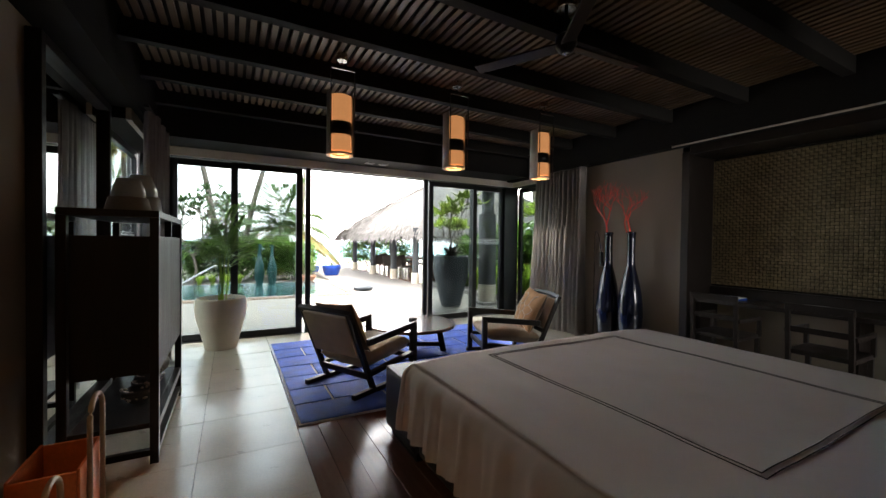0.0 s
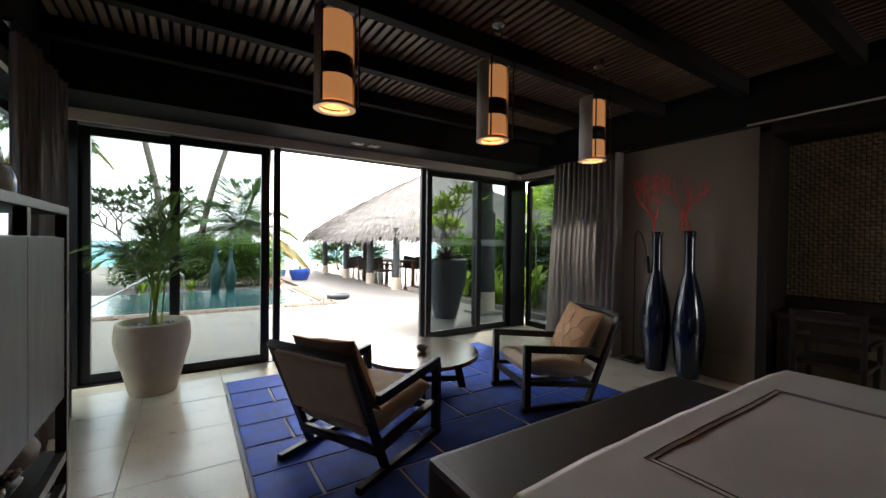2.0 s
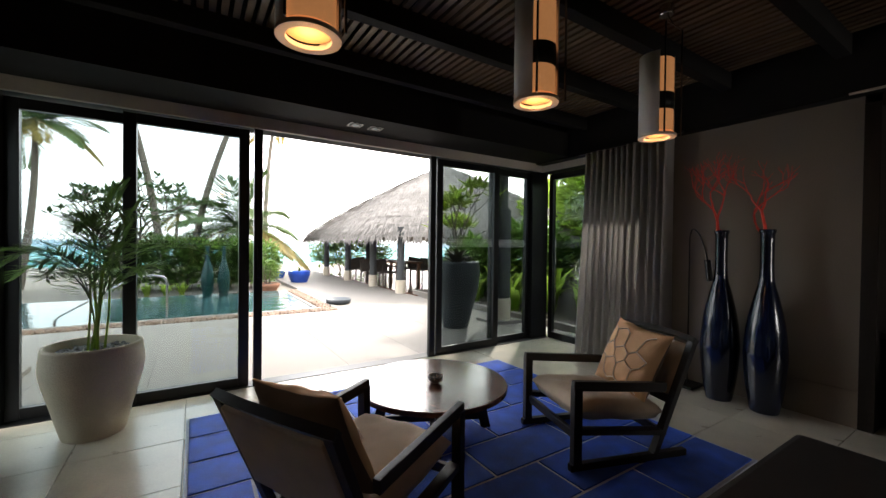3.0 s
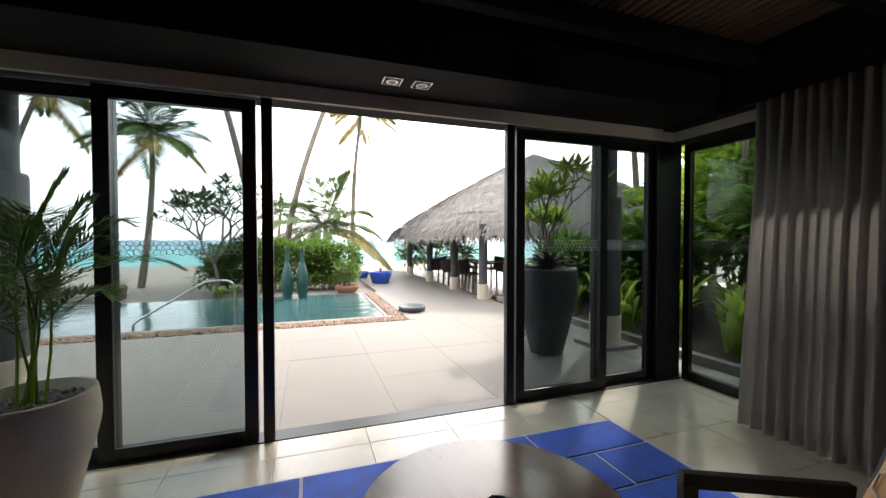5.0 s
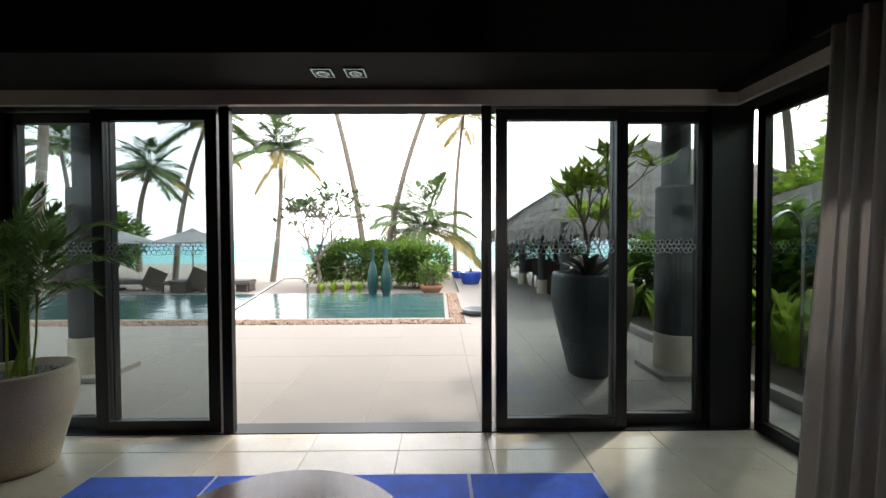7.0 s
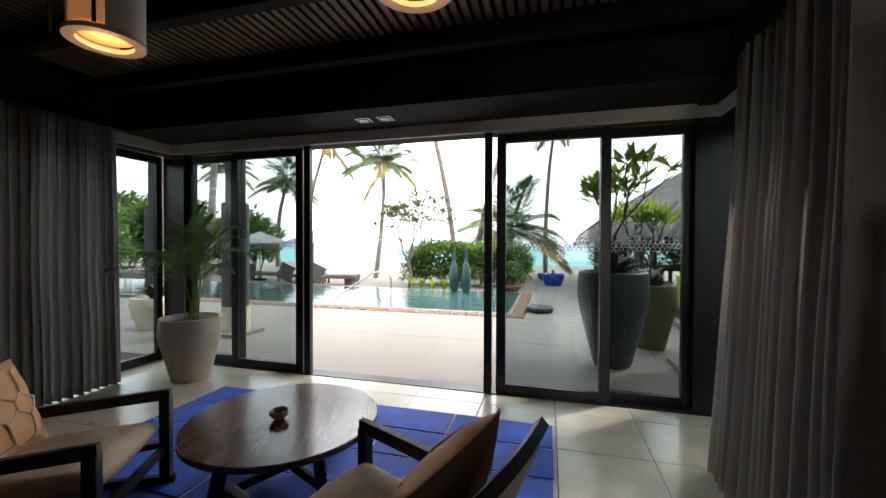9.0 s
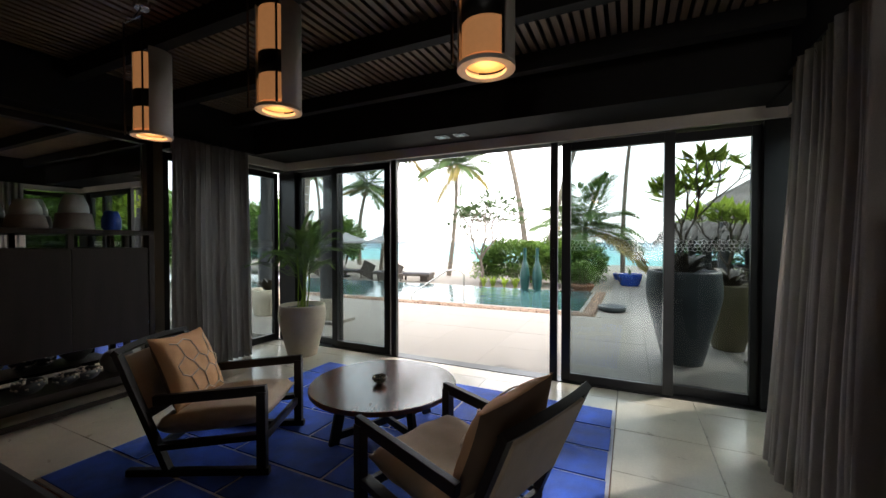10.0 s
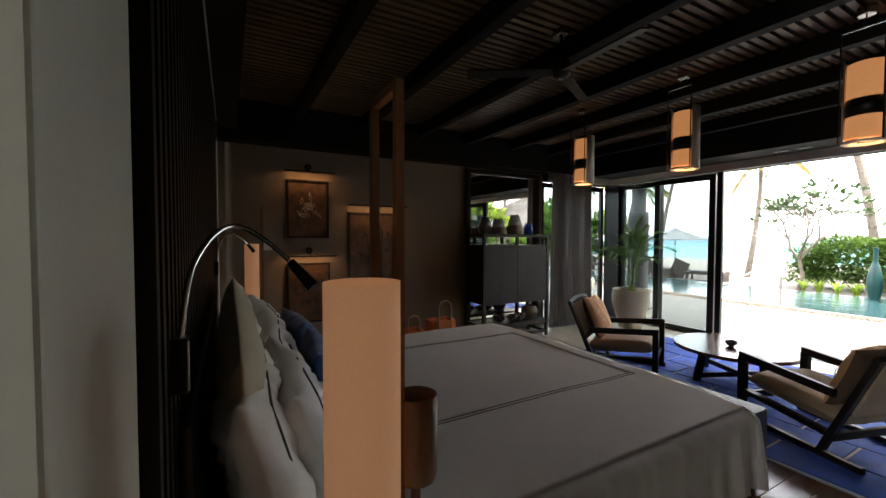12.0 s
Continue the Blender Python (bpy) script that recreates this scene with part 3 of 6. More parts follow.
# ---------- bed ----------
def cushion(w, h, d, seed=0, puff=0.5, nx=18, nz=18, pinch=0.06, crease=0.0):
    """A stuffed square cushion in the plane of x and z, thick along y, with drawn-in sides."""
    rnd = noise
    bm = bmesh.new()
    sides = []
    for sg in (-1, 1):
        rows = []
        for j in range(nz + 1):
            v = 2 * j / nz - 1
            row = []
            for i in range(nx + 1):
                u = 2 * i / nx - 1
                full = max(0.0, (1 - abs(u) ** 2.6) * (1 - abs(v) ** 2.6)) ** puff
                pu = u * (1 - pinch * (1 - v * v) * abs(u))
                pv = v * (1 - pinch * (1 - u * u) * abs(v))
                wr = rnd.noise(Vector((u * 2.2 + seed, v * 2.2, sg * 3 + seed))) * 0.014 + rnd.noise(Vector((u * 6 + seed, v * 3, sg))) * 0.006
                if crease:
                    fold = 1 - abs(rnd.noise(Vector((u * 2.6 + v * 1.4 + seed * 1.7, v * 1.1 - u * 0.7, sg * 5 + seed)))) * 2.2
                    wr += crease * max(0.0, fold) ** 3 + crease * 0.6 * rnd.noise(Vector((u * 5 + seed, v * 5, sg * 2.0)))
                row.append(bm.verts.new((pu * w / 2, sg * (full * d / 2 + 0.004) + wr * full, pv * h / 2 + h / 2 + rnd.noise(Vector((u * 3, seed, v * 3))) * 0.008)))
            rows.append(row)
        for j in range(nz):
            for i in range(nx):
                q = (rows[j][i], rows[j][i + 1], rows[j + 1][i + 1], rows[j + 1][i])
                bm.faces.new(q if sg < 0 else q[::-1])
        sides.append(rows)
    a, c = sides
    edge = lambda r: r[0] + [x[-1] for x in r[1:]] + r[-1][-2::-1] + [x[0] for x in r[-2:0:-1]]
    ea, ec = edge(a), edge(c)
    for k in range(len(ea)):
        j = (k + 1) % len(ea)
        bm.faces.new((ea[k], ec[k], ec[j], ea[j]))
    bmesh.ops.recalc_face_normals(bm, faces=bm.faces)
    return bm


BX0, BX1, BY0, BY1, BZ = 2.0, 4.16, 0.95, 3.16, 0.665
bed = thing("bed", "wide bed with a pale grey coverlet", "bed", "", "", pose(0, 0, 0))
part("base", bx(BX0 + 0.06, BX1 - 0.06, BY0, BY1 - 0.02, 0.1, 0.42, bevel=0.02), LEATHER, bed, "black leather bed base")
part("mattress", bx(BX0 + 0.04, BX1 - 0.04, BY0, BY1 - 0.02, 0.40, BZ - 0.03, bevel=0.05), WHITE, bed)
for fx in (BX0 + 0.2, BX1 - 0.2):
    for fy in (BY0 + 0.2, BY1 - 0.2):
        part("leg", lathe(bmesh.new(), [(0.03, 0), (0.035, 0.11)], 12, (fx, fy, 0)), DARK, bed)
# coverlet draped over three sides
bm = bmesh.new()
NX, NY = 120, 100
rows = []
drop = 0.40
for j in range(NY + 1):
    row = []
    for i in range(NX + 1):
        u, v = i / NX, j / NY
        sx = (BX1 - BX0 + 2 * drop) * u - drop
        sy = (BY1 - BY0 - 0.25 + drop * 0.4) * v
        x, y, z = BX0 + sx, BY0 + 0.25 + sy, BZ
        ox = max(0, -sx, sx - (BX1 - BX0))
        oy = max(0, sy - (BY1 - BY0 - 0.25))
        r = 0.07
        if ox > 0:
            side = -1 if sx < 0 else 1
            fold = 0.018 * math.sin(y * 34 + 1.2 * math.sin(y * 7)) * min(1, ox / 0.3) + 0.012 * math.sin(y * 71) * min(1, ox / 0.35)
            th = min(ox / r, math.pi / 2)
            x = (BX0 if side < 0 else BX1) + side * (r * math.sin(th) - r + 0.035 + fold + 0.06 * max(0, ox - r * 1.57))
            z = BZ - r * (1 - math.cos(th)) - max(0, ox - r * math.pi / 2)
        if oy > 0:
            th = min(oy / r, math.pi / 2)
            y = BY1 + r * math.sin(th) - r * 0.8
            z = min(z, BZ - r * (1 - math.cos(th)) - max(0, oy - r * math.pi / 2))
        puffed = 0.012 * noise.noise(Vector((x * 1.6, y * 1.6, 3))) + 0.004 * noise.noise(Vector((x * 6, y * 5, 1)))
        ex = min(1, min(x - BX0, BX1 - x) / 0.3) if ox == 0 else 0
        row.append(bm.verts.new((x, y, z + puffed - 0.02 * (1 - max(0, ex)))))
    rows.append(row)
for j in range(NY):
    for i in range(NX):
        bm.faces.new((rows[j][i], rows[j][i + 1], rows[j + 1][i + 1], rows[j + 1][i]))
cov = single("coverlet", bm, SHEET, "smooth pale grey cotton coverlet draped over the bed", "coverlet", smooth=True)


def surf_z(x, y):
    return BZ + 0.012 * noise.noise(Vector((x * 1.6, y * 1.6, 3))) + 0.004 * noise.noise(Vector((x * 6, y * 5, 1))) - 0.02 * (1 - max(0, min(1, min(x - BX0, BX1 - x) / 0.3)))


for k, o in enumerate((0, 0.022)):
    x0, x1, y0, y1 = 2.5 - o, 3.59 + o, 1.66 - o, 3.02 + o
    pts = []
    n = 40
    for a, c in (((x0, y0), (x1, y0)), ((x1, y0), (x1, y1)), ((x1, y1), (x0, y1)), ((x0, y1), (x0, y0))):
        for q in range(n):
            x, y = a[0] + (c[0] - a[0]) * q / n, a[1] + (c[1] - a[1]) * q / n
            pts.append((x, y, surf_z(x, y) + 0.002))
    pts.append(pts[0])
    part("piping", tube(bmesh.new(), pts, 0.0019, 5), CHARCOAL, cov, "dark stitched border line")

bench = thing("bed_bench", "long black leather bench at the foot of the bed", "bench")
part("seat", bx(2.06, 4.02, 3.21, 3.71, 0.06, 0.478, bevel=0.03), LEATHER, bench)
part("plinth", bx(2.1, 3.98, 3.25, 3.67, 0.0, 0.06), DARK, bench)

# low upholstered headboard, then rows of pillows
head = thing("headboard", "cream upholstered headboard cushion roll", "headboard")
hb_c = cushion(2.1, 0.62, 0.16, 3, 0.35, 40, 14, 0.02)
bmesh.ops.transform(hb_c, matrix=pose(3.08, 1.0, 0.58, 5), verts=hb_c.verts)
part("pad", hb_c, CREAMLEATHER, head, smooth=True)
part("back", bx(2.0, 4.16, YH + 0.024, YH + 0.045, 0.0, 1.1, bevel=0.008), LEATHER, head)
rq = random.Random(9)


def pillow(x, y, w, h, d, lean, yaw, material, label, seed, piped=True):
    p = thing("pillow", label, "pillow", "pillows on the bed", "", pose(x, y, BZ - 0.012, lean, 0, yaw + 180))
    part("cover", cushion(w, h, d, seed, 0.45, 40, 34, 0.07, 0.028 if piped else 0.008), material, p, smooth=True)
    if piped:
        pts = []
        for q in range(49):
            a = 2 * math.pi * q / 48
            c, s = math.cos(a), math.sin(a)
            k = 1 / max(abs(c), abs(s))
            pts.append((c * k * w / 2 * 0.80, -d * 0.5 * max(0, (1 - 0.8 ** 2.6)) ** 0.9 - 0.012, s * k * h / 2 * 0.80 + h / 2))
        part("border", tube(bmesh.new(), [(a, b, c) for a, b, c in pts], 0.003, 5), CHARCOAL, p, "charcoal border stripe")
    return p


for i, x in enumerate((2.32, 3.08, 3.84)):
    pillow(x, 1.09, 0.72, 0.50, 0.17, -16, rq.uniform(-3, 3), WHITE, "plump white cotton pillow leaning on the headboard", i * 3.1)
for i, x in enumerate((2.45, 3.10, 3.74)):
    pillow(x, 1.22, 0.68, 0.46, 0.17, -20, rq.uniform(-5, 5), WHITE, "rumpled white cotton pillow with charcoal edging", 20 + i * 2.3)
for i, x in enumerate((2.80, 3.40)):
    pillow(x, 1.37, 0.50, 0.42, 0.15, -20, rq.uniform(-6, 6), NAVY, "navy blue satin cushion leaning on the pillows", 40 + i * 2.7, False)


# bedside tables and lamps
def bedside(x, wx):
    t = thing("bedside_table", "small dark timber bedside table", "side table", "bedside tables", "", pose(x, 1.14, 0))
    part("top", bx(-0.17, 0.17, -0.2, 0.2, 0.5, 0.54, bevel=0.005), DARK, t)
    part("drawer", bx(-0.15, 0.15, -0.18, 0.18, 0.34, 0.5, bevel=0.004), DARK, t)
    for sx in (-0.15, 0.15):
        for sy in (-0.18, 0.18):
            part("leg", bx(sx - 0.015, sx + 0.015, sy - 0.015, sy + 0.015, 0, 0.34), DARK, t)
    l = thing("bedside_lamp", "tall lit linen cylinder lamp between teak posts", "lamp", "bedside lamps", "", pose(x, 1.09, 0.54))
    part("base", bx(-0.165 if wx > 0 else -0.07, 0.07 if wx > 0 else 0.165, -0.085, 0.085, 0, 0.02, bevel=0.004), POSTWOOD, l)
    part("shade", lathe(bmesh.new(), [(0.054, 0.30), (0.054, 0.878), (0.052, 0.878), (0.052, 0.30), (0.054, 0.30)], 40), BEDSHADE, l, "glowing cream linen shade", True)
    part("bulb", lathe(bmesh.new(), [(0.012, 0.45), (0.022, 0.5), (0.02, 0.56), (0.006, 0.58)], 16), SHADE_INNER, l, "warm glowing bulb")
    part("stem", lathe(bmesh.new(), [(0.008, 0.02), (0.008, 0.45)], 10), METAL, l)
    for dx, dy in ((-0.15 * wx, 0.07), (-0.035 * wx, 0.07)):
        part("post", bx(dx - 0.007, dx + 0.007, dy - 0.007, dy + 0.007, 0.02, 1.17), POSTWOOD, l)
    part("cross_bar", bx(-0.157 if wx > 0 else 0.028, -0.028 if wx > 0 else 0.157, 0.063, 0.077, 1.1705, 1.185), POSTWOOD, l)
    lamp = new("bedside_light", bpy.data.lights.new("bedside_light", 'POINT'))
    lamp.data.energy, lamp.data.color, lamp.data.shadow_soft_size = 0.2, (1.0, 0.55, 0.28), 0.03
    lamp.location = (x, 1.09, 0.54 + 0.66)
    return l


bedside(4.547, 1)
bedside(1.54, -1)
cup = thing("candle_holder", "small round amber wood candle holder", "candle holder", "", "", pose(4.50, 1.195, 0.54))
part("cup", lathe(bmesh.new(), [(0.034, 0.54), (0.036, 0.55), (0.036, 0.68), (0.032, 0.68), (0.031, 0.56), (0.001, 0.555)], 28), POSTWOOD, cup, smooth=True)
part("stand", lathe(bmesh.new(), [(0.035, 0), (0.035, 0.01), (0.008, 0.02), (0.008, 0.54)], 16), POSTWOOD, cup)
# flexible reading lamps
for sx in (4.245, 1.86):
    r = thing("reading_lamp", "chrome gooseneck reading lamp on the bed wall", "lamp", "reading lamps")
    s = 1 if sx > 3 else -1
    part("bracket", bx(sx - 0.016, sx + 0.016, YH + 0.023, YH + 0.048, 1.2, 1.3, bevel=0.003), BLACKMETAL, r)
    part("edge", bx(sx + s * 0.016 - 0.0015, sx + s * 0.016 + 0.0015, YH + 0.0485, YH + 0.0515, 1.205, 1.295), METAL, r, "thin steel edge")
    pts = curve_pts([(sx, YH + 0.036, 1.29), (sx - s * 0.02, YH + 0.053, 1.415), (sx - s * 0.08, YH + 0.09, 1.485), (sx - s * 0.13, YH + 0.135, 1.503), (sx - s * 0.115, YH + 0.19, 1.47), (sx - s * 0.08, YH + 0.235, 1.425)], 12)
    part("gooseneck", tube(bmesh.new(), pts, 0.0055, 8), METAL, r, "ribbed chrome gooseneck", True)
    part("head", tube(bmesh.new(), [pts[-1], (sx - s * 0.045, YH + 0.277, 1.37)], 0.010, 12, 0.014), BLACKMETAL, r)


# ---------- rug ----------
rug = thing("rug", "royal blue patchwork hide rug with pale stitched seams", "rug")
part("backing", bx(1.53, 4.595, 4.05, 6.56, -0.004, 0.009), RUGSTITCH, rug)

# ---------- lounge chairs ----------
def rod(bm, a, c, w, d):
    """A square bar from a to c, w wide across y and d deep."""
    a, c = Vector(a), Vector(c)
    ln = (c - a).length
    m = Matrix.Translation((a + c) / 2) @ (c - a).to_track_quat('Z', 'Y').to_matrix().to_4x4()
    return box(bm, -d / 2, d / 2, -w / 2, w / 2, -ln / 2, ln / 2, bevel=0.004, m=m)


def lounge_chair(at, label, cush_mat, cush_label, lines):
    """Faces +x; origin on the floor between the legs."""
    c = thing("lounge_chair", label, "chair", "lounge chairs", "", at)
    hw = 0.315
    for s in (-1, 1):
        y = s * hw
        part("skid", rod(bmesh.new(), (-0.50, y, 0.022), (0.34, y, 0.022), 0.05, 0.04), DARK, c)
        part("front_leg", bx(0.27, 0.325, y - 0.024, y + 0.024, 0.04, 0.505, bevel=0.004), DARK, c)
        part("armrest", rod(bmesh.new(), (0.325, y, 0.515), (-0.34, y, 0.455), 0.058, 0.036), DARK, c)
        part("back_post", rod(bmesh.new(), (-0.26, y * 0.985, 0.03), (-0.56, y * 0.985, 0.74), 0.036, 0.05), DARK, c)
        part("side_rail", rod(bmesh.new(), (0.28, y * 0.97, 0.235), (-0.34, y * 0.97, 0.17), 0.034, 0.06), DARK, c)
    pts = [(-0.555 - 0.03 * (1 - (k / 6 - 1) ** 2), (k / 6 - 1) * (hw + 0.02), 0.735 + 0.012 * (1 - (k / 6 - 1) ** 2)) for k in range(13)]
    part("top_rail", tube(bmesh.new(), pts, 0.026, 4), DARK, c)
    part("lower_rail", rod(bmesh.new(), (-0.40, -hw, 0.36), (-0.40, hw, 0.36), 0.05, 0.03), DARK, c)
    part("front_rail", rod(bmesh.new(), (0.285, -hw, 0.20), (0.285, hw, 0.20), 0.05, 0.03), DARK, c)
    part("rear_rail", rod(bmesh.new(), (-0.33, -hw, 0.16), (-0.33, hw, 0.16), 0.05, 0.03), DARK, c)
    bm = bx(-0.285, 0.285, -0.018, 0.018, 0, 0.40, bevel=0.012)
    bmesh.ops.transform(bm, matrix=pose(-0.405, 0, 0.335) @ Matrix.Rotation(radians(90), 4, 'Z') @ Matrix.Rotation(radians(-22.5), 4, 'X'), verts=bm.verts)
    part("back_panel", bm, LINEN, c, "taupe linen back panel")
    bm = cushion(0.57, 0.64, 0.15, 7, 0.22, 20, 20, 0.0)
    bmesh.ops.transform(bm, matrix=pose(-0.36, 0, 0.275) @ Matrix.Rotation(radians(-90), 4, 'Z') @ Matrix.Rotation(radians(-84), 4, 'X') @ Matrix.Identity(4), verts=bm.verts)
    part("seat_cushion", bm, LINEN, c, "thick taupe linen seat cushion", True)
    p = thing("scatter_cushion", cush_label, "cushion", "scatter cushions", "", at @ pose(-0.235, 0.0, 0.335) @ Matrix.Rotation(radians(90), 4, 'Z') @ Matrix.Rotation(radians(-24), 4, 'X') @ pose(0, 0, 0, 0, 4, 0))
    part("cover", cushion(0.52, 0.49, 0.17, 11 if lines else 15, 0.5, 22, 22, 0.09), cush_mat, p, smooth=True)
    cov_me = p.children[-1].data
    cov_me.materials.append(BROWNCUSH)
    for f in cov_me.polygons:
        f.material_index = 1 if f.center.y > 0.004 else 0
    # hexagon vine embroidery on its front
    bm = bmesh.new()
    r = 0.075
    done = []
    for gi in range(-3, 4):
        for gj in range(-3, 4):
            hx, hz = gi * r * 1.732 + (gj % 2) * r * 0.866, gj * r * 1.5 + 0.235
            for k in range(6):
                e = []
                for kk in (k, k + 1):
                    a = radians(60 * kk)
                    px, pz = hx + r * math.sin(a), hz + r * math.cos(a)
                    px += 0.014 * math.sin(px * 60 + pz * 31)
                    pz += 0.014 * math.sin(pz * 53 - px * 47)
                    e.append((px, pz))
                key = tuple(sorted((round(a_, 3), round(b_, 3)) for a_, b_ in e))
                if key in done or max(abs(e[0][0]), abs(e[1][0])) > 0.215 or min(e[0][1], e[1][1]) < 0.035 or max(e[0][1], e[1][1]) > 0.435:
                    continue
                done.append(key)
                pts = []
                for q in range(5):
                    px, pz = e[0][0] + (e[1][0] - e[0][0]) * q / 4, e[0][1] + (e[1][1] - e[0][1]) * q / 4
                    uu, vv = px / 0.26, pz / 0.245 - 1
                    full = max(0.0, (1 - abs(uu) ** 2.6) * (1 - abs(vv) ** 2.6)) ** 0.5
                    sd_ = 11 if lines else 15
                    wr = noise.noise(Vector((uu * 2.2 + sd_, vv * 2.2, -3 + sd_))) * 0.014 + noise.noise(Vector((uu * 6 + sd_, vv * 3, -1))) * 0.006
                    pts.append((px, -(full * 0.085 + 0.0075) + wr * full, pz))
                tube(bm, pts, 0.0046, 4)
    part("embroidery", bm, CREAMLINE, p, "cream vine net embroidery")
    return c


lounge_chair(pose(2.30, 4.81, 0.009, 0, 0, 27), "low dark timber lounge chair with taupe cushions on the rug", OCHRE, "ochre cushion with cream vine embroidery on the chair", True)
lounge_chair(pose(3.885, 4.785, 0.009, 0, 0, 162), "low dark timber lounge chair with taupe cushions beside the round table", OCHRE, "ochre brown cushion with cream vine embroidery on the chair", False)

# ---------- round table ----------
tb = thing("coffee_table", "round polished mahogany coffee table on the rug", "table", "", "", pose(3.035, 5.47, 0.009, 0, 0, 20))
part("tabletop", lathe(bmesh.new(), [(0.50, 0.315), (0.54, 0.325), (0.54, 0.350), (0.535, 0.357), (0.001, 0.357)], 72), TABLETOP, tb, smooth=False)
for k in range(4):
    a = radians(45 + 90 * k)
    part("leg", rod(bmesh.new(), (0.40 * math.cos(a), 0.40 * math.sin(a), 0.0), (0.33 * math.cos(a), 0.33 * math.sin(a), 0.318), 0.07, 0.032), DARK, tb)
for k in range(2):
    a = radians(45 + 90 * k)
    part("stretcher", rod(bmesh.new(), (0.38 * math.cos(a), 0.38 * math.sin(a), 0.06 + 0.03 * k), (-0.38 * math.cos(a), -0.38 * math.sin(a), 0.06 + 0.03 * k), 0.05, 0.028), DARK, tb)


def woven_bowl(x, y, z, r, h, material=DARKPOT, name="shell_bowl", label="small dark bowl crusted with pale shells"):
    o = thing(name, label, "bowl", "shell bowls", "", pose(x, y, z))
    part("bowl", lathe(bmesh.new(), [(r * 0.35, 0), (r * 0.7, h * 0.25), (r, h * 0.7), (r * 0.92, h), (r * 0.8, h * 0.97), (r * 0.75, h * 0.5), (0.001, h * 0.3)], 24), material, o, smooth=True)
    rs = random.Random(int(x * 100))
    sp = [(r * 0.97 * math.cos(a) * k, r * 0.97 * math.sin(a) * k, h * q) for a, k, q in [(rs.uniform(0, 6.28), rs.uniform(0.75, 1), rs.uniform(0.45, 1.05)) for _ in range(45)]]
    me = pebbles("shells", SHELL, sp, rs, "", (r * 0.1, r * 0.18))
    s = new("shells", me)
    s.parent = o
    tagged(s, "pale shells on the rim")
    return o


SHELL = mat("pale_shell", (0.45, 0.4, 0.33), 0.35, var=0.3, scale=30, rand=0.4)
woven_bowl(3.03, 5.42, 0.366, 0.055, 0.055)

# ---------- curtains ----------
def curtain(name, x, y0, y1, z1, label, seed, sway=0.0):
    bm = bmesh.new()
    n, m_ = 150, 24
    rows = []
    for j in range(m_ + 1):
        t = j / m_
        row = []
        for i in range(n + 1):
            u = i / n
            flare = 1 + 0.04 * (1 - t)
            y = (y0 + y1) / 2 + (u - 0.5) * (y1 - y0) * flare
            ph = u * 2 * math.pi * 13 + 0.9 * math.sin(u * 9 + seed)
            amp = 0.052 + 0.018 * math.sin(u * 17 + seed) - 0.012 * t
            xx = x + sway * (1 - t) ** 1.5 * (0.3 + 0.7 * u) + amp * math.sin(ph) + 0.012 * math.sin(ph * 2 + t * 3) + 0.02 * noise.noise(Vector((u * 5, t * 2, seed)))
            row.append(bm.verts.new((xx, y + 0.012 * math.cos(ph), 0.012 + (z1 - 0.012) * t)))
        rows.append(row)
    for j in range(m_):
        for i in range(n):
            bm.faces.new((rows[j][i], rows[j][i + 1], rows[j + 1][i + 1], rows[j + 1][i]))
    bmesh.ops.solidify(bm, geom=bm.faces[:], thickness=0.004)
    c = thing(name, label, "curtain", "curtains")
    part("cloth", bm, CURTAIN, c, smooth=True)
    part("track", bx(x - 0.02, x + 0.02, y0 - 0.1, y1 + 0.1, z1, z1 + 0.022), FRAME, c)
    return c


curtain("curtain", 5.615, 5.14, 6.16, 2.478, "long grey linen curtain drawn aside in folds", 1.0, -0.10)
curtain("curtain", 0.44, 5.46, 6.33, 2.498, "long grey linen curtain drawn aside in folds", 4.0)


# ---------- mirror, cabinet and what stands on it ----------
mr = thing("wall_mirror", "tall dark framed mirror behind the cabinet", "mirror")
part("glass", bx(XL + 0.01, XL + 0.025, 4.08, 5.36, 0.14, 2.42), MIRROR, mr, "silvered mirror glass")
part("frame", bx(XL + 0.001, XL + 0.07, 4.02, 4.08, 0.08, 2.48, bevel=0.004), DARK, mr)
part("frame", bx(XL + 0.001, XL + 0.07, 5.36, 5.42, 0.08, 2.48, bevel=0.004), DARK, mr)
part("frame", bx(XL + 0.001, XL + 0.07, 4.08, 5.36, 2.42, 2.48, bevel=0.004), DARK, mr)
part("frame", bx(XL + 0.001, XL + 0.07, 4.08, 5.36, 0.0, 0.14, bevel=0.004), DARK, mr)

